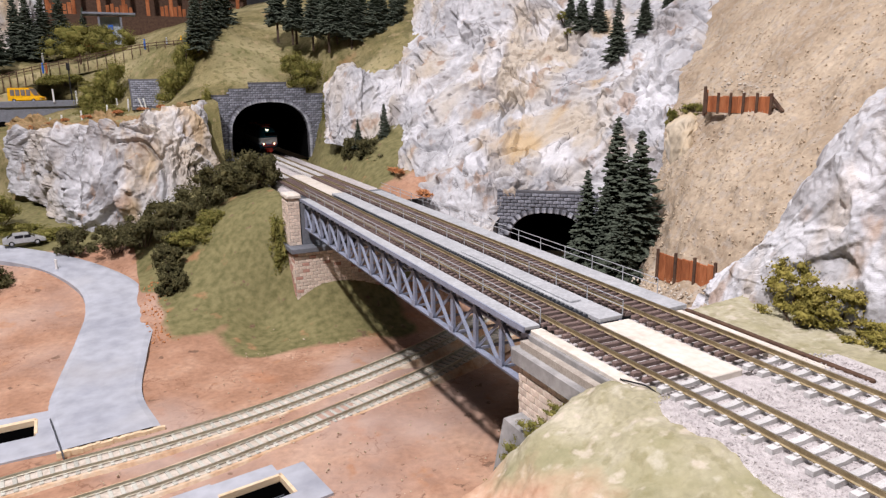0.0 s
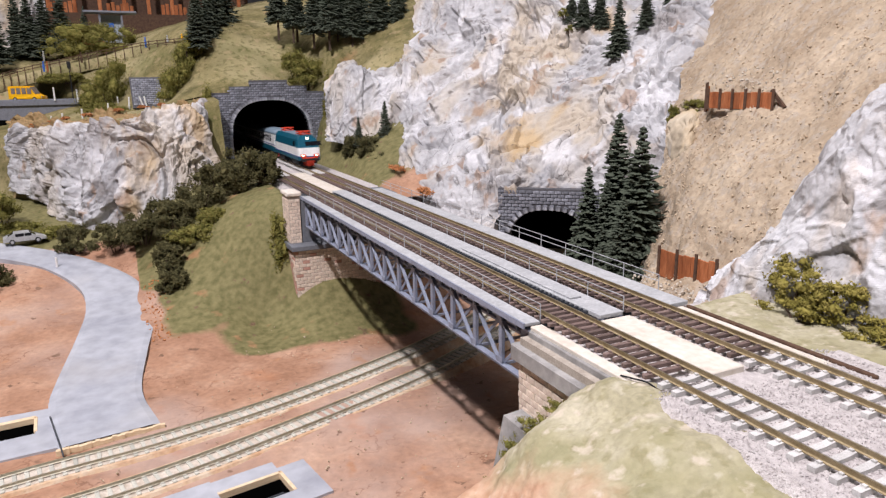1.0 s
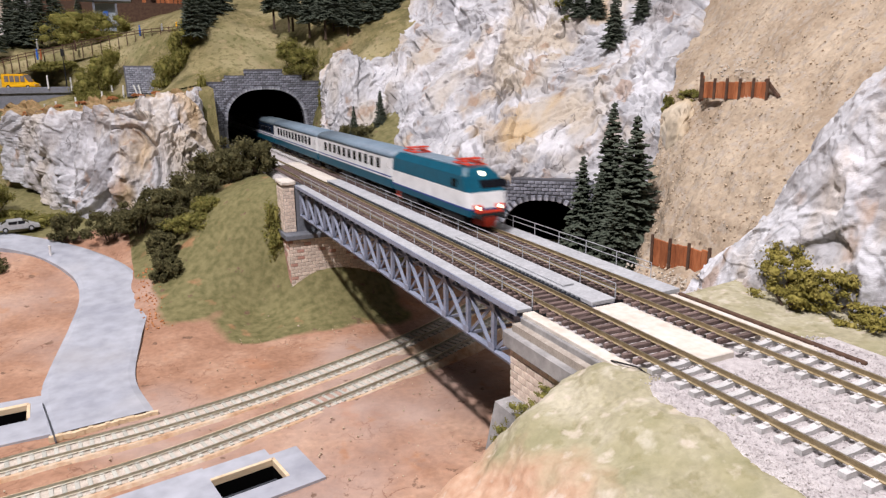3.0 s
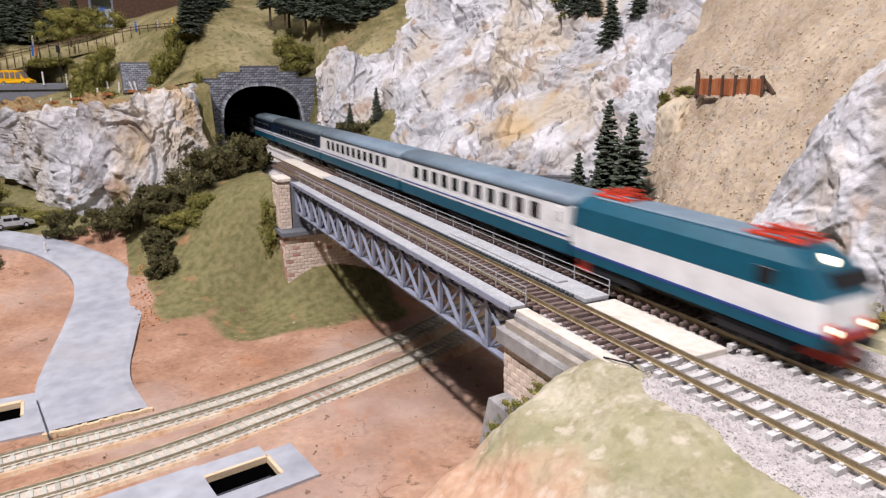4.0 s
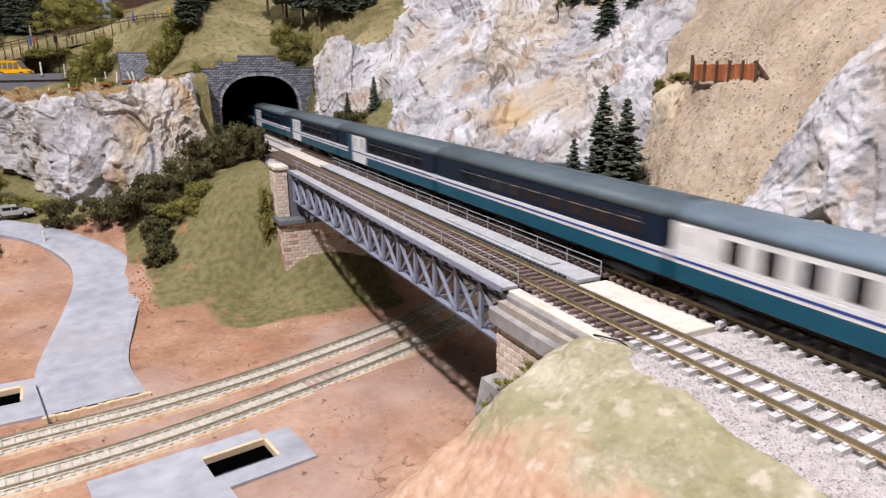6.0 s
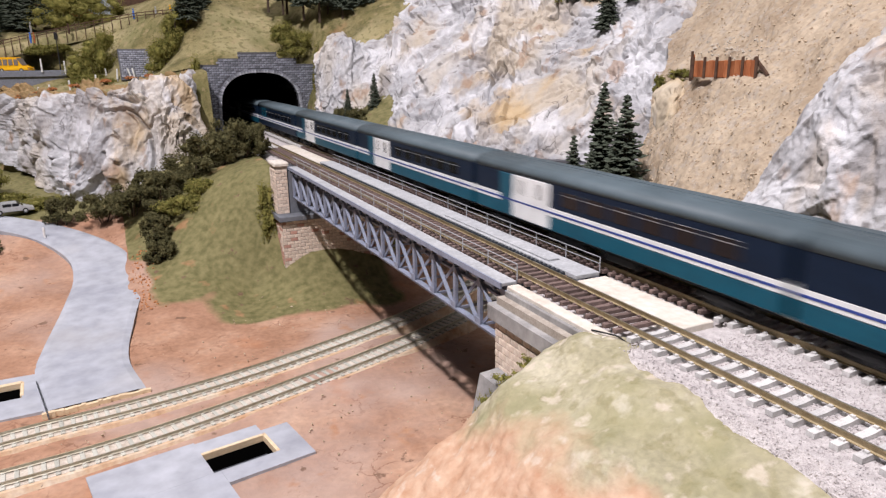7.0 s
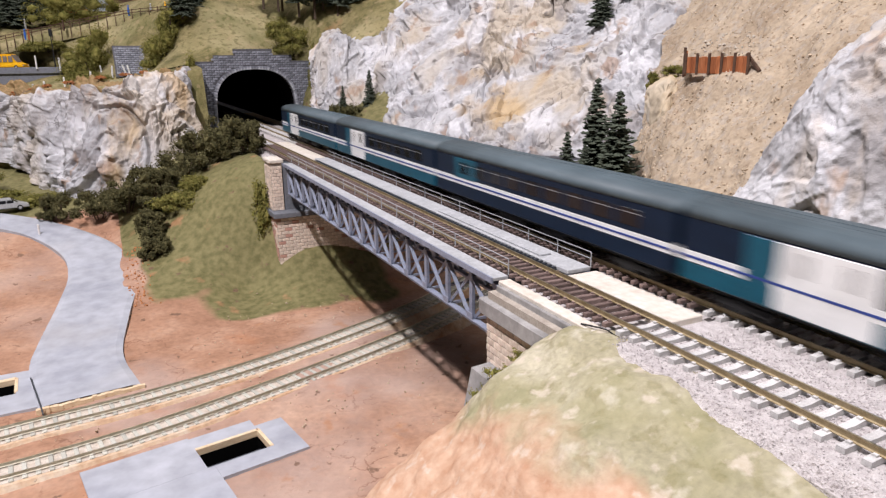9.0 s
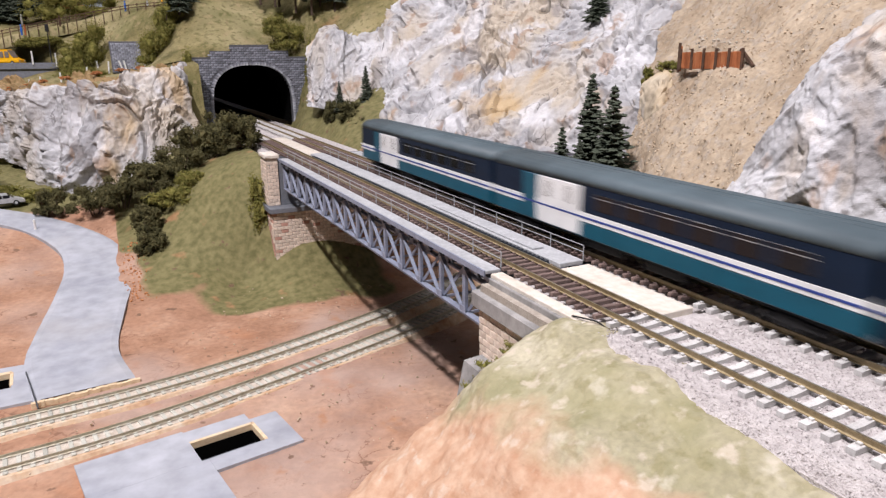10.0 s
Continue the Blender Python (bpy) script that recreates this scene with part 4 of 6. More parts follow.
def truss_bridge(x, far):
    b = thing("truss_bridge", "grey-blue steel deck truss bridge with a grey walkway", "bridge", group="twin bridges")
    ya, yb = -0.044, 0.437
    n = 15
    st = (yb - ya) / n
    top, bot = -0.0095, -0.0395
    for side in (-1, 1):
        tx = x + side * 0.0185
        t = new("truss")
        t.parent = b
        for z, h in ((top, 0.0030), (bot, 0.0026)):
            part("chord", box(box(bmesh.new(), tx - 0.0016, tx + 0.0016, ya, yb, z - h / 2 + 0.0006, z + h / 2 - 0.0006), tx - 0.0022, tx + 0.0022, ya, yb, z + h / 2 - 0.0006, z + h / 2), m_steel, t)
        for k in range(n + 1):
            y = ya + k * st
            part("vertical", one_box(tx - 0.0012, tx + 0.0012, y - 0.0017, y + 0.0017, bot, top, 0.0002), m_steel, t)
        for k in range(n):
            y = ya + k * st
            part("diagonal", beam(bmesh.new(), (tx - 0.0006, y, bot), (tx - 0.0006, y + st, top), 0.0010, 0.0024, (1, 0, 0)), m_steel, t)
            for o in (-0.0008, 0.0008):
                part("tie_rod", beam(bmesh.new(), (tx + 0.0006, y + o, top), (tx + 0.0006, y + st + o, bot), 0.0008, 0.0008, (1, 0, 0)), m_steel, t)
            box(bm := bmesh.new(), tx - 0.0019, tx - 0.0013, y - 0.0032, y + 0.0032, bot, bot + 0.0050)
            part("gusset", bm, m_steel, t)
    for k in range(n + 1):
        y = ya + k * st
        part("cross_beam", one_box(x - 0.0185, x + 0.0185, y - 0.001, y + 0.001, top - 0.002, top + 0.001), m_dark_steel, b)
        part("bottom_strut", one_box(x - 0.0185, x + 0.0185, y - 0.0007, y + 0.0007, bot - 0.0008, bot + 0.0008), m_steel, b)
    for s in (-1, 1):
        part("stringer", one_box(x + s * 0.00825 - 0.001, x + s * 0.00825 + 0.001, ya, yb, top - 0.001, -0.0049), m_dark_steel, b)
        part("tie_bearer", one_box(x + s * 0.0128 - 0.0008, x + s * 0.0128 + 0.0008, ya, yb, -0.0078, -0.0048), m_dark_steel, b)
    # plate added below the ties, its dark colour stands for underside shade
    part("deck_plate", one_box(x - 0.0165, x + 0.0165, ya, yb, -0.0094, -0.0086), m_dark_steel, b, "added dark plate for the shade under the deck")
    w = (x - 0.0235, x - 0.0135) if not far else (x + 0.0145, x + 0.0295)
    if not far:
        part("walkway", one_box(w[0], w[1], ya, yb, -0.0055, -0.0035, 0.0003), m_deck, b, "pale grey walkway plate")
        part("edge_angle", one_box(w[0] - 0.0006, w[0] + 0.0004, ya, yb, -0.0066, -0.0033), m_steel, b)
        for k in range(2 * n):
            y = ya + (k + 0.5) * st / 2
            part("bracket", one_box(w[0], w[0] + 0.004, y - 0.0006, y + 0.0006, -0.0095, -0.0055), m_dark_steel, b)
        railing(x - 0.0128, ya + 0.001, yb + 0.02, st, -0.0035, 0.0055, b, m_handrail)
        mid = (0.0185, 0.0345)
        part("middle_walkway", one_box(mid[0], mid[1], ya - 0.010, yb + 0.016, -0.0050, -0.0025, 0.0003), m_deck, b, "pale grey middle walkway plate")
        part("middle_step", one_box(mid[0] + 0.002, mid[1] - 0.006, ya + 0.02, ya + 0.16, -0.0025, -0.0012, 0.0003), m_deck, b)
        for k in range(110):
            y = ya + k * 0.0044
            part("spike", one_box(0.0158, 0.0182, y, y + 0.0022, -0.0052, -0.0030), m_dark_steel, b)
        railing(0.0352, ya - 0.009, yb + 0.016, st, -0.0035, 0.0055, b, m_handrail)
        for s in (0.0205, 0.033):
            part("foot", one_box(s - 0.001, s + 0.001, ya - 0.010, ya - 0.006, -0.0078, -0.0050), m_steel, b)
    else:
        part("walkway", one_box(w[0] + 0.001, w[1], ya - 0.012, yb + 0.01, -0.0055, -0.0030, 0.0003), m_deck, b, "pale grey walkway plate")
        railing(w[1] - 0.0006, ya + 0.012, yb + 0.01, st, -0.003, 0.0065, b, m_handrail)
    return b


truss_bridge(TRACK_NEAR, False)
truss_bridge(TRACK_FAR, True)

# ---- masonry ----


def masonry(parent, origin, along, out, w, h, bw, bh, mats, skip=None, depth=0.003, name="brick", seed=1, joint=0.0005):
    """Courses of single bricks on a wall face. along: unit way of the courses; out: unit way off the wall."""
    rnd = random.Random(seed)
    along, out, up = Vector(along), Vector(out), Vector((0, 0, 1))
    rot = Matrix((along, out, up)).transposed().to_4x4()
    cache = {}
    n = int(h / bh)
    for r in range(n):
        u = -bw / 2 if r % 2 else 0.0
        while u < w - 0.001:
            a, c = max(u, 0), min(u + bw, w)
            u += bw
            if c - a < bw * 0.2:
                continue
            cu, cv = (a + c) / 2, (r + 0.5) * bh
            if skip and skip(cu, cv):
                continue
            mi = rnd.randrange(len(mats))
            key = (round(c - a, 4), mi)
            if key not in cache:
                cache[key] = finish(name, one_box(-(c - a) / 2 + joint / 2, (c - a) / 2 - joint / 2, -depth / 2, depth / 2, -bh / 2 + joint / 2, bh / 2 - joint / 2, 0.0003), mats[mi])
            o = new(name, cache[key])
            o.parent = parent
            o.matrix_local = Matrix.Translation(Vector(origin) + along * cu + up * cv + out * (rnd.uniform(0, 0.0004) - depth * 0.25)) @ rot


ab = thing("far_abutment", "weathered red and cream brick bridge abutment", "abutment", kind="structure")
part("core", one_box(-0.0365, 0.098, 0.4305, 0.50, -0.17, -0.066), m_mortar, ab)
part("ledge", one_box(-0.0405, 0.100, 0.425, 0.50, -0.0655, -0.0595, 0.0006), m_slate, ab, "dark slate bearing ledge")
part("tower_core", one_box(-0.0365, -0.0235, 0.4445, 0.475, -0.0595, -0.004), m_mortar, ab)
bm = one_box(-0.0385, -0.0215, 0.4425, 0.477, -0.004, 0.0005, 0.001)
bmesh.ops.subdivide_edges(bm, edges=bm.edges, cuts=4, use_grid_fill=True)
for v in bm.verts:
    v.co += Vector((noise.noise(v.co * 300), noise.noise(v.co * 280), noise.noise(v.co * 260))) * 0.0009
part("broken_top", bm, m_cream, ab, "chipped white plaster top")
part("back_wall", one_box(-0.0225, 0.098, 0.444, 0.50, -0.0595, -0.0098), m_slate, ab)
masonry(ab, (-0.0365, 0.4305, -0.17), (1, 0, 0), (0, -1, 0), 0.1345, 0.104, 0.0085, 0.0040, [m_brick, m_brick, m_brick, m_brick, m_brick, m_brick, m_brick_red], seed=3)
masonry(ab, (-0.0365, 0.50, -0.17), (0, -1, 0), (-1, 0, 0), 0.0695, 0.104, 0.0085, 0.0040, [m_brick_red, m_brick, m_brick_red], seed=4)
masonry(ab, (-0.0365, 0.4445, -0.0595), (1, 0, 0), (0, -1, 0), 0.013, 0.0555, 0.0065, 0.0040, [m_brick], seed=5)
masonry(ab, (-0.0365, 0.475, -0.0595), (0, -1, 0), (-1, 0, 0), 0.0305, 0.0555, 0.0085, 0.0040, [m_brick], seed=6)

ab = thing("near_abutment", "cream brick bridge abutment with a concrete cap", "abutment", kind="structure")
part("core", one_box(-0.0275, 0.09, -0.115, -0.0465, -0.18, -0.0095), m_mortar, ab)
part("cap", one_box(-0.0310, -0.019, -0.115, -0.0420, -0.0225, -0.0135, 0.0007), m_cap, ab, "stained concrete cap")
part("parapet", one_box(-0.0234, -0.0212, -0.117, -0.0480, -0.0135, -0.0062, 0.0005), m_cap, ab, "stained parapet strip")
masonry(ab, (-0.0275, -0.0465, -0.135), (0, -1, 0), (-1, 0, 0), 0.066, 0.112, 0.0078, 0.0040, [m_brick], seed=8)
masonry(ab, (0.07, -0.0465, -0.135), (-1, 0, 0), (0, 1, 0), 0.0975, 0.112, 0.0085, 0.0045, [m_brick], seed=9)
bm = prism(bmesh.new(), [(-0.0395, -0.050), (-0.0275, -0.049), (-0.0275, -0.16), (-0.056, -0.16), (-0.050, -0.10)], -0.085, -0.050)
part("wing_wall", bm, m_cap, ab, "sloping pale concrete wing wall")

for a, lab in (((-0.0210, -0.0138, -0.126, -0.046), "strip"), ((0.0138, 0.0370, -0.134, -0.056), "plate"), ((0.0646, 0.074, -0.150, -0.058), "outer"), ((0.0138, 0.0370, 0.453, 0.66), "rear")):
    ob = part("cream_board", one_box(a[0], a[1], a[2], a[3], -0.0082, -0.0046, 0.0004), m_cream)
    tagged(ob, "bare cream board laid beside the rails", "board", group="cream boards")
ob = part("outer_kerb", one_box(0.0745, 0.0770, -0.17, -0.06, -0.009, -0.0035, 0.0005), m_dark_wood)
tagged(ob, "thin brown wooden edging strip", "edging")


def portal(name, label, m, half_out, half_in, spring, rise, top_steps, z0, bw, bh, n_ring, tunnel_len):
    """A stone portal with a three-centred arch; local x across, y into the hill."""
    p = thing(name, label, "tunnel portal", kind="structure")
    p.matrix_world = m

    def top_at(x):
        for lim, z in top_steps:
            if abs(x) <= lim:
                return z
        return top_steps[-1][1]

    def arch(x):
        u = min(1.0, abs(x) / half_in)
        return spring + rise * (1 - u ** 2.6) ** (1 / 2.2)

    cols = 48
    bm = bmesh.new()
    prof = []
    for i in range(cols + 1):
        x = -half_in + 2 * half_in * i / cols
        prof.append((x, arch(x)))
    # solid wall around the opening, in upright slices
    edges = sorted({-half_out, half_out, *[x for x, _ in prof], *[s * l for l, _ in top_steps[:-1] for s in (-1, 1)]})
    for a, b in zip(edges, edges[1:]):
        mid = (a + b) / 2
        lo = z0 if abs(mid) > half_in else arch(mid)
        box(bm, a, b, 0.0, 0.012, lo, top_at(mid))
    part("wall", bm, m_stone_back, p)
    def inside(u, v):
        x, z = u - half_out, v + z0
        return z > top_at(x) - bh * 0.3 or (abs(x) < half_in + 0.006 and z < arch(max(-half_in, min(half_in, x * half_in / (half_in + 0.006)))) + 0.006)
    masonry(p, (-half_out, 0, z0), (1, 0, 0), (0, -1, 0), 2 * half_out, max(z for _, z in top_steps) - z0, bw, bh, [m_stone, m_stone], inside, 0.004, "stone", seed=n_ring, joint=0.0008)
    cache = finish("voussoir", one_box(-0.0024, 0.0024, -0.0034, 0.004, 0, 0.0060, 0.0006), m_stone)
    pts = [Vector((-half_in, 0, z)) for z in np.linspace(z0, spring, 5)[:-1]] + [Vector((x, 0, z)) for x, z in prof] + [Vector((half_in, 0, z)) for z in np.linspace(spring, z0, 5)[1:]]
    cum = [0]
    for a, b in zip(pts, pts[1:]):
        cum.append(cum[-1] + (b - a).length)
    for k in range(n_ring):
        s = cum[-1] * (k + 0.5) / n_ring
        i = max(j for j in range(len(pts) - 1) if cum[j] <= s)
        q = pts[i].lerp(pts[i + 1], (s - cum[i]) / (cum[i + 1] - cum[i]))
        d = (pts[i + 1] - pts[i]).normalized()
        o = new("voussoir", cache)
        o.parent = p
        o.matrix_local = Matrix.Translation(q) @ Matrix.Rotation(math.atan2(d.z, d.x), 4, Vector((0, -1, 0)))
    # lining coloured black in place of the shade inside the tunnel
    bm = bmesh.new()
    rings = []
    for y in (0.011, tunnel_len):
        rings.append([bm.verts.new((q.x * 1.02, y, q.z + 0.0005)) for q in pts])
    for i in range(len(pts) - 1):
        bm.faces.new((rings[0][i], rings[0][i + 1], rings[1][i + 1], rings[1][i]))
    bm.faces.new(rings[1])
    part("tunnel_lining", bm, m_black, p, "tunnel lining with its darkness put into the colour")
    return p


portal("tunnel_portal", "grey cut stone double track tunnel portal", pose(0.0405, 0.886, 0), 0.102, 0.0675, 0.037, 0.059,
       [(0.032, 0.130), (0.066, 0.120), (0.102, 0.110)], -0.006, 0.0080, 0.0039, 58, 2.9)
portal("side_portal", "grey stone side tunnel portal under the rock", pose(0.222, 0.296, 0, 0, 0, -42), 0.058, 0.046, -0.064, 0.044,
       [(0.058, 0.004)], -0.15, 0.0080, 0.0039, 44, 0.35)

# ---- train ----


def bogie(parent, y, length=0.030):
    b = new("bogie")
    b.parent, b.location = parent, (0, y, 0)
    for s in (-1, 1):
        part("side_frame", box(box(bmesh.new(), s * 0.0125 - 0.0008, s * 0.0125 + 0.0008, -length / 2, length / 2, 0.004, 0.0075, 0.0004), s * 0.0125 - 0.0014, s * 0.0125 + 0.0014, -0.004, 0.004, 0.0025, 0.0085, 0.0004), m_under, b)
        for e in (-1, 1):
            bm = tube(bmesh.new(), (s * 0.0070, e * length * 0.36, 0.0055), (s * 0.0096, e * length * 0.36, 0.0055), 0.0055, sides=16)
            part("wheel", bm, m_under, b)
    part("bolster", one_box(-0.011, 0.011, -0.005, 0.005, 0.006, 0.0095), m_under, b)
    return b


def roof_outline(w, z0, z1, drop=0.0):
    pts = [(-w, z0)]
    for k in range(11):
        a = math.pi * (1 - k / 10)
        c, s = math.cos(a), math.sin(a)
        pts.append((w * math.copysign(abs(c) ** 0.75, c), z0 + (z1 - z0) * abs(s) ** 0.75))
    pts.append((w, z0))
    out = []
    for p in pts:
        if not out or (abs(out[-1][0] - p[0]) + abs(out[-1][1] - p[1])) > 1e-6:
            out.append(p)
    return out


def coach(kind, label):
    c = thing("passenger_coach", label, "railway coach", group="train")
    h, w = 0.1305, 0.0163
    upper = m_white if kind == "white" else m_navy
    roof = m_roof if kind == "white" else m_roof_dark
    body = part("body", one_box(-w, w, -h, h, 0.0105, 0.0195, 0.0006), m_navy if kind == "couchette" else m_teal, c, "dark navy lower body side" if kind == "couchette" else "teal lower body side")
    part("white_band", one_box(-w - 0.0002, w + 0.0002, -h, h, 0.0195, 0.0246, 0.0001), m_white, c, "white band")
    part("blue_stripe", one_box(-w - 0.0004, w + 0.0004, -h + 0.0002, h - 0.0002, 0.0214, 0.0225), m_stripe, c, "blue stripe")
    part("upper_side", one_box(-w, w, -h, h, 0.0246, 0.0400, 0.0003), upper, c)
    part("roof", prism(bmesh.new(), roof_outline(w + 0.0002, 0.0400, 0.0480), -h + 0.0006, h - 0.0006), roof, c, smooth=True)
    if kind != "white":
        for k in range(7):
            x = -0.0135 + k * 0.0045
            z = 0.0478 - 0.0075 * (abs(x) / w) ** 2.4
            part("roof_rib", one_box(x - 0.0003, x + 0.0003, -h + 0.001, h - 0.001, z - 0.0006, z + 0.0004), roof, c)
    part("underframe", one_box(-w + 0.003, w - 0.003, -h + 0.002, h - 0.002, 0.0085, 0.0105), m_under, c)
    part("equipment_box", one_box(-0.013, 0.013, -0.040, -0.012, 0.004, 0.0088, 0.0008), m_under, c)
    part("equipment_box", one_box(-0.013, 0.013, 0.004, 0.038, 0.0045, 0.0088, 0.0008), m_under, c)
    for s in (-1, 1):
        bogie(c, s * 0.098)
        part("gangway", one_box(-0.008, 0.008, s * (h + 0.0012) - 0.0022, s * (h + 0.0012) + 0.0022, 0.012, 0.038, 0.0008), m_under, c, "black rubber gangway bellows")
    for s in (-1, 1):
        if kind == "white":
            for k in range(11):
                y = -0.094 + k * 0.0188
                f = part("window", one_box(s * w - 0.0004, s * w + 0.0004, y - 0.0049, y + 0.0049, 0.0270, 0.0372, 0.0002), m_window, c)
                part("frame_bar", one_box(s * w - 0.0005, s * w + 0.0005, y - 0.0049, y + 0.0049, 0.0352, 0.0354), m_dark_steel, f)
            for y in (-0.121, 0.121):
                part("door", one_box(s * w - 0.0003, s * w + 0.0004, y - 0.0045, y + 0.0045, 0.0247, 0.0388, 0.0003), m_white, c, "white entrance door")
                part("door_window", one_box(s * w - 0.0003, s * w + 0.0006, y - 0.0025, y + 0.0025, 0.0290, 0.0360, 0.0002), m_window, c)
        else:
            for k in range(9):
                y = -0.098 + k * 0.0225 - (0.006 if kind == "navy" else 0)
                if kind == "door" and 0.030 < y < 0.090:
                    continue
                f = part("window", one_box(s * w - 0.0003, s * w + 0.0003, y - 0.0085, y + 0.0085, 0.0275, 0.0365, 0.0002), m_window, c)
                part("frame_bar", one_box(s * w - 0.0004, s * w + 0.0005, y - 0.0085, y + 0.0085, 0.0342, 0.0345), m_silver, f)
            if kind == "door":
                part("door_panel", one_box(s * w - 0.0003, s * w + 0.0006, 0.036, 0.079, 0.0112, 0.0392, 0.0003), m_white, c, "white door section")
                for y in (0.047, 0.068):
                    part("door_window", one_box(s * w - 0.0003, s * w + 0.0008, y - 0.004, y + 0.004, 0.0270, 0.0370, 0.0002), m_window, c)
                part("teal_panel", one_box(s * w - 0.0003, s * w + 0.0005, 0.0795, 0.095, 0.0112, 0.0392, 0.0003), m_teal, c, "teal side panel")
            if kind == "couchette":
                part("teal_panel", one_box(s * w - 0.0003, s * w + 0.0005, 0.064, 0.098, 0.0240, 0.0392, 0.0003), m_teal, c, "teal side panel")
    return c


def hexa(bm, lo, hi):
    """A block between two levels: each is (z, half width, front y, front half width, back y)."""
    vs = []
    for z, w, f, fw, b in (lo, hi):
        vs.append([bm.verts.new(p) for p in ((-fw, f, z), (-w, f + 0.005, z), (-w, b, z), (w, b, z), (w, f + 0.005, z), (fw, f, z))])
    k = 6
    for i in range(k):
        bm.faces.new((vs[0][i], vs[0][(i + 1) % k], vs[1][(i + 1) % k], vs[1][i]))
    bm.faces.new(vs[0][::-1])
    bm.faces.new(vs[1])
    return bm


def engine():
    e = thing("electric_locomotive", "teal and white electric locomotive with red bumper and pantographs", "locomotive", group="train")
    w, b = 0.0168, 0.0800
    f0, f1, f2, f3 = -0.0800, -0.0800, -0.0775, -0.0690
    part("lower_band", hexa(bmesh.new(), (0.0115, w, f0, 0.0150, b), (0.0165, w, f1, 0.0150, b)), m_teal, e, "teal lower band")
    part("blue_stripe", hexa(bmesh.new(), (0.0165, w + 0.0002, f1 - 0.0002, 0.0152, b), (0.0178, w + 0.0002, f1 - 0.0002, 0.0152, b)), m_stripe, e)
    part("white_side", hexa(bmesh.new(), (0.0178, w, f1, 0.0150, b), (0.0300, w, f2, 0.0150, b)), m_white, e, "white middle band")
    part("cab_upper", hexa(bmesh.new(), (0.0300, w, f2, 0.0150, b), (0.0415, w - 0.0012, f3, 0.0138, b - 0.001)), m_teal, e, "teal upper body")
    part("roof_shoulder", hexa(bmesh.new(), (0.0415, w - 0.0012, f3, 0.0138, b - 0.001), (0.0470, w - 0.0055, f3 + 0.006, 0.0085, b - 0.004)), m_teal, e)
    part("roof_deck", one_box(-0.0095, 0.0095, -0.046, 0.070, 0.0465, 0.0482, 0.0006), m_roof, e, "blue grey roof deck")
    # windscreen and lights on the sloping front
    tilt = math.degrees(math.atan2(f3 - f2, 0.0115))
    bm = one_box(-0.0122, 0.0122, -0.0004, 0.0004, -0.0038, 0.0036, 0.0003)
    bmesh.ops.transform(bm, matrix=pose(0, -0.0735, 0.0356, -tilt), verts=bm.verts)
    part("windscreen", bm, m_window, e, "wide dark windscreen")
    for s in (-1, 1):
        part("side_window", one_box(s * (w - 0.0004) - 0.0005, s * (w - 0.0004) + 0.0005, -0.0560, -0.0480, 0.0315, 0.0385, 0.0002), m_window, e)
        part("headlight", tube(bmesh.new(), (s * 0.0098, f0 - 0.0012, 0.0185), (s * 0.0098, f0 + 0.001, 0.0185), 0.0013, sides=12), m_headlight, e, "lit round headlight")
        part("lamp_surround", one_box(s * 0.0098 - 0.0042, s * 0.0098 + 0.0042, f0 - 0.0006, f0 + 0.001, 0.0163, 0.0206, 0.0005), m_red, e, "red lamp surround")
        part("buffer", tube(bmesh.new(), (s * 0.0095, f0 - 0.0055, 0.0115), (s * 0.0095, f0, 0.0115), 0.0019, sides=12), m_under, e)
        part("snow_plough", hexa(bmesh.new(), (0.0030, 0.0062, f0 - 0.001, 0.0045, f0 + 0.020), (0.0112, 0.0068, f0 - 0.002, 0.0062, f0 + 0.020)), m_red, e, "red plough plate")
        e.children[-1].location.x = s * 0.0075
        bogie_y = s * 0.045
        bogie(e, bogie_y, 0.036)
        part("bogie_cover", one_box(-0.0150, 0.0150, bogie_y - 0.020, bogie_y + 0.020, 0.0045, 0.0112, 0.001), m_under, e)
    part("tail_skirt", one_box(-0.014, 0.014, b - 0.016, b - 0.001, 0.0035, 0.0112, 0.001), m_red, e, "red tail skirt")
    part("bumper", one_box(-0.0150, 0.0150, f0 - 0.0016, f0 + 0.001, 0.0108, 0.0130, 0.0004), m_under, e)
    part("bumper_beam", one_box(-0.0120, 0.0120, f0 - 0.0012, f0 + 0.001, 0.0140, 0.0158, 0.0004), m_red, e, "red bumper beam")
    part("top_light", tube(bmesh.new(), (0, -0.0695, 0.0430), (0, -0.0650, 0.0430), 0.0018, sides=12), m_headlight, e, "lit top headlight")
    part("underframe", one_box(-0.013, 0.013, -0.070, 0.072, 0.0085, 0.0116), m_under, e)
    for y in (-0.047, 0.058):
        p = new("pantograph")
        p.parent = e
        tagged(p, "folded red pantograph")
        for s in (-1, 1):
            part("arm", beam(bmesh.new(), (s * 0.0062, y - 0.013, 0.0495), (s * 0.0040, y + 0.013, 0.0515), 0.0009, 0.0009), m_red, p)
            part("arm", beam(bmesh.new(), (s * 0.0062, y + 0.013, 0.0492), (s * 0.0040, y - 0.013, 0.0520), 0.0009, 0.0009), m_red, p)
            part("head_bar", tube(bmesh.new(), (-0.0105, y + s * 0.0035, 0.0525), (0.0105, y + s * 0.0035, 0.0525), 0.0006, sides=6), m_red, p)
            part("base_rail", beam(bmesh.new(), (s * 0.0075, y - 0.014, 0.0490), (s * 0.0075, y + 0.014, 0.0490), 0.0012, 0.0010), m_red, p)
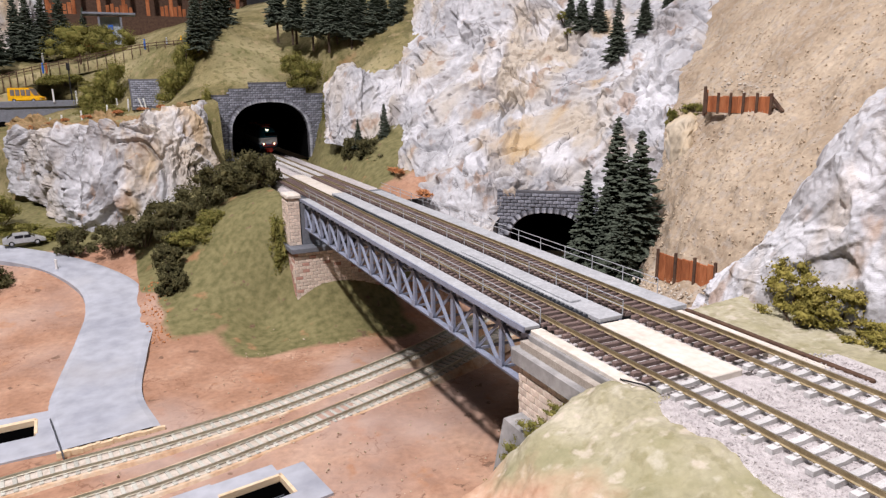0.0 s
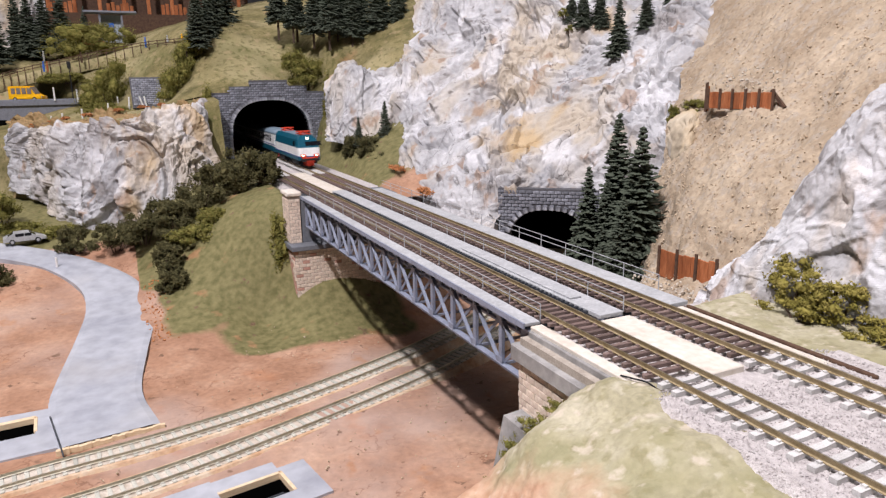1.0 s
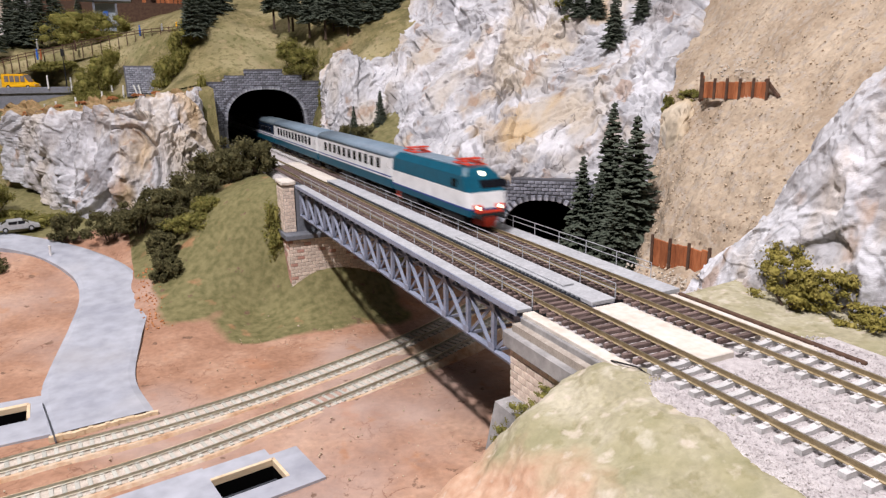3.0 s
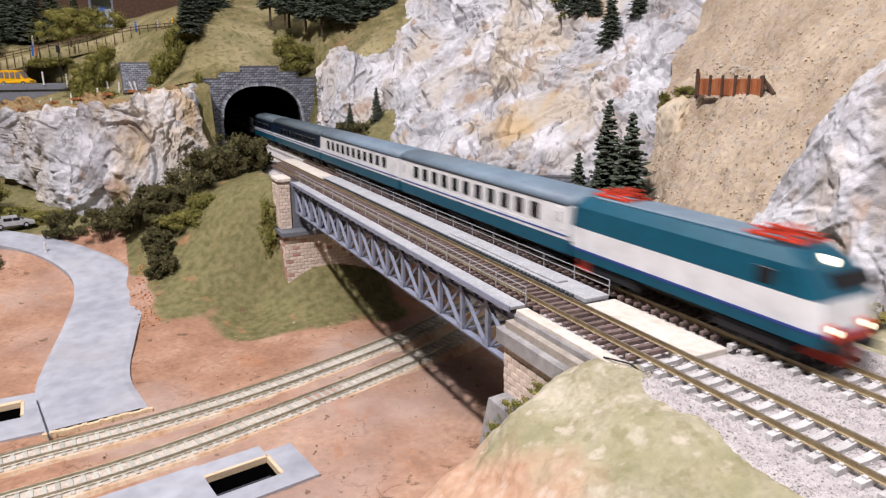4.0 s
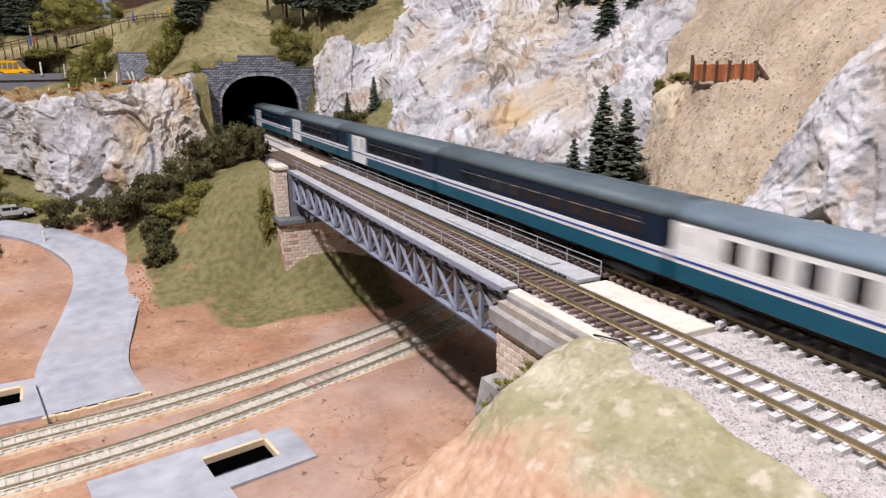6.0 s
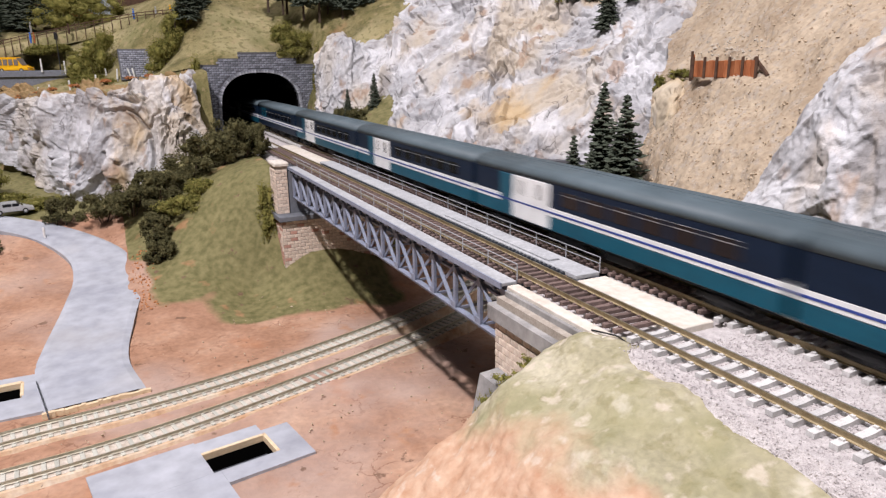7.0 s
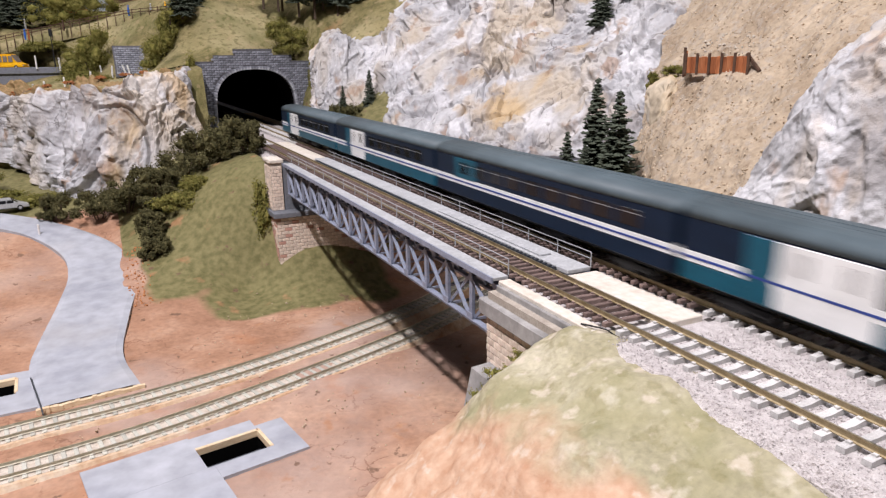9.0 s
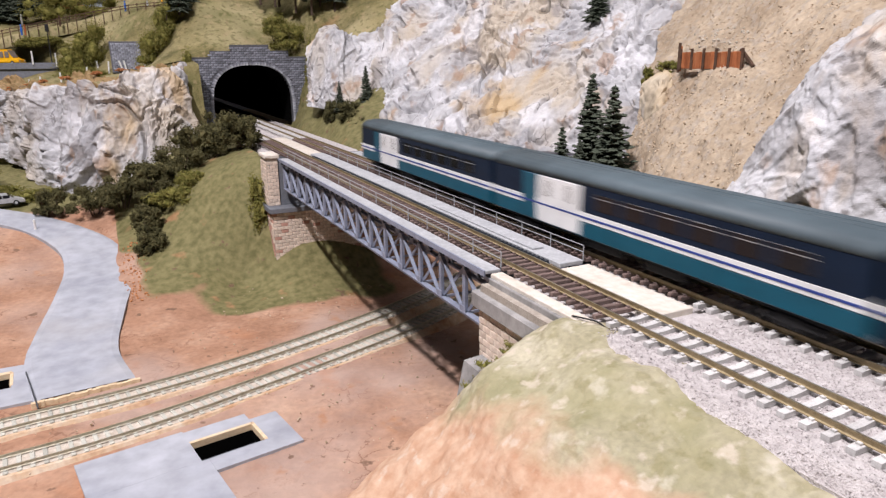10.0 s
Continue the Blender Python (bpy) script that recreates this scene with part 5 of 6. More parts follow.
            part("cross_bar", beam(bmesh.new(), (-0.0075, y + s * 0.012, 0.0490), (0.0075, y + s * 0.012, 0.0490), 0.0012, 0.0010), m_red, p)
    return e


TRAIN = [(engine(), -0.0820)]
first = coach("white", "white and teal passenger coach with a blue grey roof")
TRAIN.append((first, COACH * 0.5))
TRAIN.append((copy_thing(first, pose(TRACK_FAR, 0, 0)), COACH * 1.5))
TRAIN.append((coach("navy", "navy and teal passenger coach with a white stripe"), COACH * 2.5))
door_coach = coach("door", "navy and teal passenger coach with a white door section")
TRAIN.append((door_coach, COACH * 3.5))
for k in (4.5, 5.5, 7.5, 8.5):
    TRAIN.append((copy_thing(door_coach, pose(TRACK_FAR, 0, 0)), COACH * k))
TRAIN.append((coach("couchette", "dark navy sleeping coach with a teal panel"), COACH * 6.5))
# rear of the engine along the track at TIMES
REAR = (1.125, 0.985, 0.836, 0.692, 0.552, 0.425, 0.279, 0.130, -0.017, -0.161, -0.323, -0.473, -0.635, -0.797, -0.970, -1.160, -1.349, -1.530, -1.713, -1.892, -2.080)

# ---- plants ----


def raw(name, verts, faces, mat, parent=None, label=""):
    me = bpy.data.meshes.new(name)
    me.from_pydata(verts, [], faces)
    me.materials.append(mat)
    ob = new(name, me)
    if parent:
        ob.parent = parent
    if label:
        tagged(ob, label)
    return ob


def conifer_meshes(seed, bare=0.06, wide=0.24):
    """A fir one unit high: tapered trunk, and whorls of drooping feathery twigs."""
    rnd = random.Random(seed)
    vs, fs = [], []

    def spike(a, d, ln, w):
        d = d.normalized()
        s = d.cross(Vector((0, 0, 1))).normalized() * w
        u = s.cross(d).normalized() * w * 0.6
        mid = a + d * ln * 0.45
        k = len(vs)
        vs.extend([tuple(a), tuple(mid + s), tuple(mid + u), tuple(mid - s), tuple(mid - u * 0.6), tuple(a + d * ln)])
        fs.extend([(k, k + 1, k + 2), (k, k + 2, k + 3), (k, k + 3, k + 4), (k, k + 4, k + 1), (k + 5, k + 2, k + 1), (k + 5, k + 3, k + 2), (k + 5, k + 4, k + 3), (k + 5, k + 1, k + 4)])
    levels = 32
    for i in range(levels):
        f = i / (levels - 1)
        z = bare + (0.97 - bare) * f
        r = wide * (1 - f) ** 0.85 * rnd.uniform(0.85, 1.1) + 0.012
        n = int(13 - 7 * f)
        for k in range(n):
            a = k * math.tau / n + rnd.uniform(-0.35, 0.35) + i * 1.3
            ln = r * rnd.uniform(0.7, 1.12)
            d = Vector((math.cos(a), math.sin(a), rnd.uniform(-0.5, -0.12) + 0.5 * f))
            base = Vector((0, 0, z + rnd.uniform(-0.012, 0.012)))
            spike(base, d, ln, 0.022 + 0.026 * (1 - f))
            for j in range(3):
                t = rnd.uniform(0.3, 0.85)
                side = Vector((-math.sin(a), math.cos(a), 0)) * rnd.choice((-1, 1))
                spike(base + d.normalized() * ln * t, d * 0.7 + side * rnd.uniform(0.4, 0.9) + Vector((0, 0, rnd.uniform(-0.1, 0.25))), ln * 0.48, 0.022)
    spike(Vector((0, 0, 0.93)), Vector((0.02, 0, 1)), 0.07, 0.01)
    crown = bpy.data.meshes.new("crown")
    crown.from_pydata(vs, [], fs)
    crown.materials.append(m_needle)
    bm = bmesh.new()
    tube(bm, (0, 0, -0.06), (0, 0, 0.55), 0.022, 0.012, 8)
    tube(bm, (0, 0, 0.55), (0, 0, 0.96), 0.012, 0.003, 8)
    return finish("trunk", bm, m_bark), crown


FIRS = [conifer_meshes(s, b, w) for s, b, w in ((1, 0.03, 0.215), (2, 0.04, 0.19), (3, 0.05, 0.235), (4, 0.26, 0.21), (5, 0.22, 0.19))]


def conifer(x, y, z, h, kind, group, label="dark green model fir tree with feathery branches"):
    t = thing("fir_tree", label, "tree", x, y, z, random.uniform(0, 360), group)
    for name, me in zip(("trunk", "crown"), FIRS[kind]):
        o = new(name, me)
        o.parent, o.scale = t, (h, h, h)
    return t


for x, y, z, h, k in ((0.172, 0.160, -0.052, 0.099, 0), (0.197, 0.152, -0.036, 0.130, 1), (0.186, 0.108, -0.040, 0.126, 2), (0.181, 0.146, -0.045, 0.082, 1), (0.158, 0.095, -0.044, 0.075, 2), (0.205, 0.137, -0.02, 0.08, 0)):
    conifer(x, y, z, h, k, "firs beside the bridge")
for x, y, z, h, k in ((0.124, 0.66, 0.030, 0.044, 0), (0.165, 0.655, 0.020, 0.076, 1)):
    conifer(x, y, z, h, k, "firs beside the portal", "small dark fir tree beside the rock")
rock_points = np.array([v.co for v in main_rock.data.vertices])
for x, y, z, h, k in ((0.399, 0.481, 0.193, 0.066, 0), (0.418, 0.467, 0.196, 0.060, 2), (0.380, 0.382, 0.152, 0.078, 0), (0.418, 0.373, 0.183, 0.056, 2), (0.450, 0.366, 0.215, 0.050, 1), (0.396, 0.503, 0.206, 0.055, 1)):
    q = rock_points[int(np.argmin(((rock_points - (x, y, z)) ** 2).sum(1)))]
    conifer(q[0], q[1], q[2] - 0.003, h, k, "firs on the rock", "dark fir tree growing on the rock")
for x, y, z, h, k in ((0.085, 0.98, 0.208, 0.075, 3), (0.112, 0.95, 0.203, 0.072, 4), (0.150, 0.875, 0.186, 0.075, 3), (0.190, 0.87, 0.184, 0.070, 4), (0.234, 0.865, 0.185, 0.075, 3), (0.272, 0.86, 0.186, 0.07, 4), (0.17, 1.02, 0.215, 0.08, 3), (0.25, 1.0, 0.22, 0.08, 3), (0.21, 1.1, 0.24, 0.08, 4), (0.32, 0.97, 0.235, 0.08, 4), (0.13, 0.905, 0.190, 0.068, 4), (0.170, 0.89, 0.187, 0.062, 3), (0.212, 0.885, 0.186, 0.07, 4), (0.253, 0.875, 0.186, 0.064, 3), (0.10, 0.93, 0.20, 0.06, 3), (0.20, 0.94, 0.20, 0.075, 4), (0.29, 0.90, 0.205, 0.07, 3)):
    conifer(x, y, z, h * 1.55, k, "forest on the slope", "slender dark fir tree with a bare lower trunk")
for x, y, z, h, k in ((-0.056, 0.99, 0.188, 0.075, 2), (-0.030, 1.03, 0.205, 0.075, 0), (-0.012, 1.06, 0.215, 0.08, 2), (-0.045, 1.08, 0.21, 0.08, 0), (0.012, 1.1, 0.225, 0.08, 2)):
    conifer(x, y, z, h * 1.35, k, "firs on the hill", "dense dark fir tree on the grassy hill")
for x, y, z, h, k in ((-0.40, 1.30, 0.17, 0.12, 2), (-0.345, 1.36, 0.19, 0.13, 0), (-0.315, 1.34, 0.195, 0.12, 2), (-0.285, 1.37, 0.20, 0.13, 0), (-0.240, 1.36, 0.205, 0.085, 1), (-0.37, 1.40, 0.19, 0.13, 1)):
    conifer(x, y, z, h, k, "firs at the back", "tall dark fir tree behind the path")


def foliage(name, label, x, y, z, rx, ry, rz, mat, n=900, leaf=0.0030, seed=1, category="bush", kind="", tuft=(0.13, 0.32)):
    """A ragged clump: many leaf-like chips round several uneven cores."""
    rnd = random.Random(seed)
    t = thing(name, label, category, x, y, z, kind=kind)
    cores = []
    for _ in range(26):
        a, e = rnd.uniform(0, math.tau), rnd.uniform(-0.5, 1)
        q = rnd.uniform(0.1, 0.85) ** 0.7
        lean = 1 - 0.35 * max(0.0, e)
        cores.append((Vector((math.cos(a) * q * rx * lean, math.sin(a) * q * ry * lean, e * 0.75 * rz)), rnd.uniform(*tuft)))
    vs, fs = [], []
    for _ in range(n):
        c, s = rnd.choice(cores)
        d = Vector((rnd.gauss(0, 1), rnd.gauss(0, 1), rnd.gauss(0, 1))).normalized()
        q = rnd.uniform(0.4, 1.25)
        p = c + Vector((d.x * rx * s * q, d.y * ry * s * q, d.z * max(rz, min(rx, ry) * 0.6) * s * q))
        u = Vector((rnd.gauss(0, 1), rnd.gauss(0, 1), rnd.gauss(0, 1))).normalized()
        w = u.orthogonal().normalized()
        l = leaf * rnd.uniform(0.6, 1.3)
        v = u.cross(w) * l * 0.25
        k = len(vs)
        vs.extend([tuple(p - u * l * 0.5), tuple(p + w * l * 0.3 + v), tuple(p + u * l * 0.5), tuple(p - w * l * 0.3 + v)])
        fs.extend([(k, k + 1, k + 2), (k, k + 2, k + 3)])
    raw("leaves", vs, fs, mat, t)
    bm = bmesh.new()
    for c, s in cores:
        g = bmesh.ops.create_icosphere(bm, subdivisions=1, radius=1.0)
        for v in g["verts"]:
            f = 0.58 + 0.4 * noise.noise(v.co * 2.2 + c * 40)
            v.co = Vector((v.co.x * rx * s * f, v.co.y * ry * s * f, v.co.z * max(rz, min(rx, ry) * 0.6) * s * f)) + c
    tagged(part("twig_mass", bm, mat, t), kind="stuff")
    bm = bmesh.new()
    for c, s in cores[:4]:
        beam(bm, (c.x * 0.3, c.y * 0.3, -rz * 0.8), c, 0.0012, 0.0012)
    part("stem", bm, m_bark, t)
    return t


DARK = "dark olive lichen bush on the bank"
for i, (x, y, z, rx, ry, rz) in enumerate(((-0.052, 0.605, 0.010, 0.036, 0.03, 0.026), (-0.030, 0.60, 0.012, 0.018, 0.022, 0.020), (-0.088, 0.615, -0.004, 0.030, 0.028, 0.024), (-0.122, 0.612, -0.030, 0.028, 0.026, 0.022), (-0.155, 0.612, -0.046, 0.028, 0.025, 0.022), (-0.190, 0.622, -0.060, 0.027, 0.025, 0.020),
                                                (-0.226, 0.645, -0.072, 0.024, 0.022, 0.017), (-0.276, 0.675, -0.078, 0.020, 0.018, 0.020), (-0.166, 0.535, -0.088, 0.019, 0.018, 0.018), (-0.166, 0.505, -0.108, 0.017, 0.016, 0.017), (-0.160, 0.57, -0.07, 0.018, 0.018, 0.016), (-0.365, 0.60, -0.098, 0.022, 0.02, 0.016),
                                                (0.137, 0.655, 0.018, 0.022, 0.026, 0.022), (0.150, 0.62, 0.005, 0.018, 0.022, 0.018), (0.123, 0.69, 0.020, 0.012, 0.018, 0.02))):
    foliage("bush", DARK, x, y, z, rx * 1.3, ry * 1.2, rz * 1.3, m_bush, 4200, 0.0031, 20 + i)
IVY = "yellow-green ivy patch clinging to the bank"
for i, (x, y, z, rx, ry, rz) in enumerate(((-0.130, 0.555, -0.060, 0.026, 0.024, 0.010), (-0.105, 0.57, -0.042, 0.018, 0.02, 0.008), (-0.046, 0.472, -0.072, 0.009, 0.020, 0.034), (-0.050, 0.47, -0.115, 0.012, 0.022, 0.020), (-0.066, 0.872, 0.060, 0.010, 0.010, 0.050), (0.142, 0.868, 0.085, 0.009, 0.012, 0.045), (0.138, 0.868, 0.035, 0.008, 0.010, 0.035),
                                                (0.112, 0.895, 0.140, 0.034, 0.016, 0.024), (0.09, 0.90, 0.155, 0.02, 0.016, 0.02), (-0.105, 0.985, 0.118, 0.024, 0.02, 0.03), (-0.092, 0.985, 0.145, 0.018, 0.02, 0.03), (-0.080, 0.99, 0.168, 0.016, 0.018, 0.026), (-0.066, 1.0, 0.19, 0.014, 0.016, 0.02), (-0.205, 1.085, 0.120, 0.034, 0.020, 0.045), (-0.225, 1.10, 0.10, 0.03, 0.02, 0.03),
                                                (-0.245, 1.25, 0.205, 0.055, 0.022, 0.035), (-0.185, 1.26, 0.210, 0.045, 0.022, 0.030), (-0.285, 1.17, 0.138, 0.035, 0.012, 0.009), (-0.33, 1.2, 0.138, 0.03, 0.012, 0.008), (-0.22, 1.03, 0.085, 0.035, 0.014, 0.008), (-0.37, 0.80, -0.045, 0.02, 0.03, 0.02), (-0.352, 0.795, -0.075, 0.03, 0.02, 0.008), (-0.30, 0.75, -0.078, 0.03, 0.02, 0.008))):
    foliage("ivy", IVY, x, y, z, rx * 1.25, ry * 1.15, rz * 1.2, m_bush_light, 4200, 0.0028, 60 + i, "ivy", tuft=(0.26, 0.44))
for i, (x, y, z, rx, ry, rz) in enumerate(((0.124, -0.088, 0.010, 0.014, 0.022, 0.016), (0.124, -0.117, 0.006, 0.014, 0.022, 0.013), (0.116, -0.100, 0.000, 0.010, 0.024, 0.009), (0.121, -0.140, -0.002, 0.012, 0.016, 0.008))):
    foliage("bush", "yellow-green moss bush at the foot of the rock", x, y, z, rx, ry, rz, m_moss, 1500, 0.0020, 90 + i)
for i, (x, y, z, rx, ry, rz) in enumerate(((-0.036, -0.078, -0.045, 0.008, 0.012, 0.008), (-0.042, -0.070, -0.062, 0.009, 0.012, 0.012), (-0.032, -0.094, -0.030, 0.006, 0.012, 0.006), (-0.048, -0.066, -0.082, 0.009, 0.012, 0.014))):
    foliage("moss", "green moss tuft on the abutment foot", x, y, z, rx * 1.1, ry * 1.2, rz * 0.8, m_bush_light, 900, 0.0013, 110 + i, "moss")
for i, (x, y, z, rx, ry, rz) in enumerate(((0.225, 0.152, 0.020, 0.010, 0.02, 0.02), (0.205, 0.165, 0.0, 0.02, 0.016, 0.014), (0.285, 0.150, 0.095, 0.008, 0.018, 0.008), (0.393, 0.513, 0.214, 0.016, 0.012, 0.010), (0.386, 0.487, 0.191, 0.012, 0.010, 0.008), (0.249, 0.134, 0.034, 0.008, 0.010, 0.012), (0.279, 0.173, 0.085, 0.006, 0.008, 0.014))):
    foliage("ground_cover", "olive ground cover on the earth", x, y, z, rx, ry, rz, m_bush_light, 900, 0.0020, 130 + i, "moss")

# ---- slabs with openings beside the valley track ----


def slab(x, y, rz, boxes, liners, label):
    t = thing("grey_slab", label, "slab", x, y, -0.0022, rz, kind="structure")
    bm = bmesh.new()
    for a in boxes:
        box(bm, a[0], a[1], a[2], a[3], -0.156, -0.1462)
    part("plate", bm, m_road, t)
    for a in liners:
        part("liner", one_box(a[0], a[1], a[2], a[3], -0.1510, -0.1458, 0.0003), m_wood_edge, t, "bare chipped plywood edge")
        # pit walls and floor carry the pit's shade as black colour
        part("pit_wall", one_box(a[0], a[1], a[2], a[3], -0.185, -0.1511), m_black, t)
    part("pit", one_box(-0.0226, 0.0226, -0.0136, 0.0121, -0.185, -0.1625), m_black, t, "pit floor painted black for the shade in the pit")
    for k in range(2):
        part("pit_bar", one_box(-0.022, 0.022, -0.001 + k * 0.006, 0.0005 + k * 0.006, -0.1624, -0.158), m_dark_steel, t)
    return t


slab(-0.149, 0.0945, 10, [(-0.092, -0.0225, -0.0135, 0.032), (-0.092, -0.018, -0.14, -0.0136), (-0.0225, 0.0225, 0.0135, 0.030), (0.0225, 0.043, -0.030, 0.020), (-0.0179, 0.0225, -0.030, -0.0136)],
     [(-0.0225, 0.0225, 0.0122, 0.0150), (0.0212, 0.0238, -0.0135, 0.0150)], "grey painted slab with a rectangular opening")
slab(-0.318, 0.274, 4, [(-0.06, 0.043, 0.0165, 0.032), (-0.06, 0.045, -0.052, -0.0175), (0.0225, 0.043, -0.0175, 0.0165)],
     [(-0.0225, 0.0225, 0.0125, 0.0175), (0.0212, 0.0238, -0.0135, 0.0150)], "grey painted slab beside the road with an opening")
ob = part("slab_joint", beam(bmesh.new(), (-0.2851, 0.2794, -0.1468), (-0.2711, 0.2033, -0.1468), 0.0009, 0.0030), m_dark_steel)
tagged(ob, "dark joint strip between slab and road", "joint", kind="structure")
bm = bmesh.new()
rnd = random.Random(5)
for k in range(26):
    x = -0.277 + k * 0.003
    y = 0.2165 + (x + 0.277) * 0.12
    box(bm, x, x + 0.0032, y - 0.002 - rnd.uniform(0, 0.0012), y + 0.001, -0.151, -0.1466 + rnd.uniform(-0.0006, 0.0004))
tagged(part("road_edge", bm, m_wood_edge), "chipped plywood edge of the road", "edging", kind="structure")

# ---- loose stones ----


def scatter(name, label, points, mat, lo, hi, seed, category="stones"):
    rnd = random.Random(seed)
    vs, fs = [], []
    for p in points:
        r = rnd.uniform(lo, hi) * rnd.choice((0.7, 1, 1, 1.3))
        k = len(vs)
        rot = Euler((rnd.uniform(0, 6), rnd.uniform(0, 6), rnd.uniform(0, 6))).to_matrix()
        for q in ((1, 0, 0), (-1, 0.2, 0), (0, 1, 0.1), (0, -1, 0), (0.1, 0, 0.9), (0, 0.1, -0.9)):
            v = rot @ Vector(q) * r * rnd.uniform(0.7, 1.2)
            vs.append((p[0] + v.x, p[1] + v.y, p[2] + v.z))
        fs.extend([(k, k + 2, k + 4), (k + 2, k + 1, k + 4), (k + 1, k + 3, k + 4), (k + 3, k, k + 4), (k + 2, k, k + 5), (k + 1, k + 2, k + 5), (k + 3, k + 1, k + 5), (k, k + 3, k + 5)])
    ob = raw(name, vs, fs, mat)
    return tagged(ob, label, category, kind="stuff")


rnd = random.Random(12)
vv = [v.co for v in scree.data.vertices if v.co.x < 0.5 and -0.15 < v.co.y < 0.32]
scatter("pebbles", "loose sandy pebbles over the scree slope", [rnd.choice(vv) + Vector((rnd.uniform(-1, 1), rnd.uniform(-1, 1), 0)) * 0.0015 for _ in range(5200)], m_pebble, 0.0004, 0.0011, 3)
scatter("pale_stones", "pale broken stones behind the board walls", [(0.272 + rnd.uniform(-0.004, 0.02), rnd.uniform(0.055, 0.12), 0.112 + rnd.uniform(-0.002, 0.018)) for _ in range(60)] + [(0.140 + rnd.uniform(-0.012, 0.008), rnd.uniform(-0.01, 0.05), -0.022 + rnd.uniform(-0.003, 0.003)) for _ in range(60)], m_pale_stone, 0.0006, 0.0017, 4)
pts = []
for _ in range(30000):
    x, y = rnd.uniform(-0.0262, 0.088), rnd.uniform(-0.42, -0.13)
    if y > -0.150 and 0.0136 < x < 0.0372 or y > -0.136:
        continue
    pts.append((x, y, -0.0051 + rnd.uniform(-0.0003, 0.0005) - 1.2 * max(0.0, -0.0220 - x)))
scatter("ballast_stones", "grey crushed ballast stones between the ties", pts, m_ballast, 0.00025, 0.0006, 5)
crumbs = [(rnd.uniform(-0.34, 0.1), rnd.uniform(-0.04, 0.42), -0.1488) for _ in range(700)]
crumbs = [p for p in crumbs if not (-0.27 < p[0] < -0.10 and -0.05 < p[1] < 0.135 or p[0] < -0.19 and p[1] > 0.2)]
scatter("debris", "dark crumbs and stones on the earth", crumbs, m_pebble, 0.0003, 0.0011, 6)
clods = [(-0.190 + rnd.gauss(0, 0.007), rnd.uniform(0.40, 0.55)) for _ in range(160)]
heights = [v.co for v in bpy.data.objects["ground"].data.vertices]
ground_xy = np.array([(v.x, v.y) for v in heights])
spots = []
for x, y in clods:
    k = int(np.argmin(((ground_xy - (x, y)) ** 2).sum(1)))
    spots.append((x, y, heights[k].z + 0.0004))
scatter("clods", "crumbly orange brown clods along the turf edge", spots, m_orange, 0.0005, 0.0018, 16)
ob = part("pale_stone", one_box(-0.160, -0.156, 0.360, 0.362, -0.149, -0.1465, 0.0006), m_ivory)
tagged(ob, "small pale stone lying on the earth", "stone")

# ---- board walls on the scree ----


def board_wall(label, x0, y0, x1, y1, z0, z1, slope, posts, boards):
    t = thing("board_wall", label, "retaining wall")
    n = Vector((x1 - x0, y1 - y0, 0))
    ln = n.length
    n.normalize()
    side = Vector((n.y, -n.x, 0))
    for k in range(boards):
        a, b = ln * k / boards, ln * (k + 1) / boards - 0.0004
        h = z1 - rnd.uniform(0, 0.0012) + slope * a
        p = Vector((x0, y0, 0)) + n * ((a + b) / 2)
        bm = one_box(-(b - a) / 2, (b - a) / 2, -0.0008, 0.0008, z0, h, 0.0002)
        bmesh.ops.transform(bm, matrix=Matrix.Translation(p) @ Matrix.Rotation(math.atan2(n.y, n.x), 4, "Z"), verts=bm.verts)
        part("board", bm, m_rust, t)
    for k in range(posts):
        p = Vector((x0, y0, 0)) + n * (ln * k / (posts - 1)) + side * 0.0016
        part("post", tube(bmesh.new(), (p.x, p.y, z0 - 0.001), (p.x, p.y, z1 + slope * ln * k / (posts - 1) + 0.0026), 0.0012, sides=7), m_dark_wood, t)
    return t


rnd = random.Random(7)
board_wall("rusty brown board wall holding the scree", 0.262, 0.113, 0.256, 0.042, 0.0965, 0.1105, 0, 6, 12)
board_wall("rusty brown short board wall on the scree", 0.276, 0.128, 0.262, 0.114, 0.094, 0.1155, 0, 3, 3)
board_wall("rusty brown board wall at the foot of the scree", 0.155, 0.047, 0.150, -0.013, -0.024, -0.003, 0.06, 4, 7)
ob = part("brace", beam(bmesh.new(), (0.258, 0.047, 0.112), (0.256, 0.032, 0.099), 0.0022, 0.0022), m_dark_wood)
tagged(ob, "dark wooden brace leaning on the board wall", "brace")
for i, (x, y, z, rx, ry, rz) in enumerate(((-0.325, 0.94, 0.064, 0.009, 0.006, 0.003), (-0.302, 0.922, 0.069, 0.011, 0.006, 0.003), (-0.275, 0.89, 0.076, 0.007, 0.007, 0.003), (-0.245, 0.868, 0.081, 0.010, 0.006, 0.003), (-0.20, 0.835, 0.088, 0.008, 0.006, 0.003), (-0.165, 0.81, 0.092, 0.009, 0.006, 0.003), (-0.14, 0.795, 0.095, 0.007, 0.006, 0.003), (0.128, 0.52, 0.010, 0.010, 0.03, 0.004), (0.125, 0.42, -0.008, 0.010, 0.03, 0.005))):
    foliage("orange_moss", "orange brown moss tuft along the rock edge", x, y, z, rx, ry, rz, m_orange, 500, 0.0022, 150 + i, "moss")
bm = bmesh.new()
wire = [Vector(p) for p in catmull([(-0.0205, -0.118, -0.0040), (-0.0190, -0.1245, -0.0032), (-0.0160, -0.1300, -0.0034), (-0.0135, -0.1345, -0.0060)], 12)]
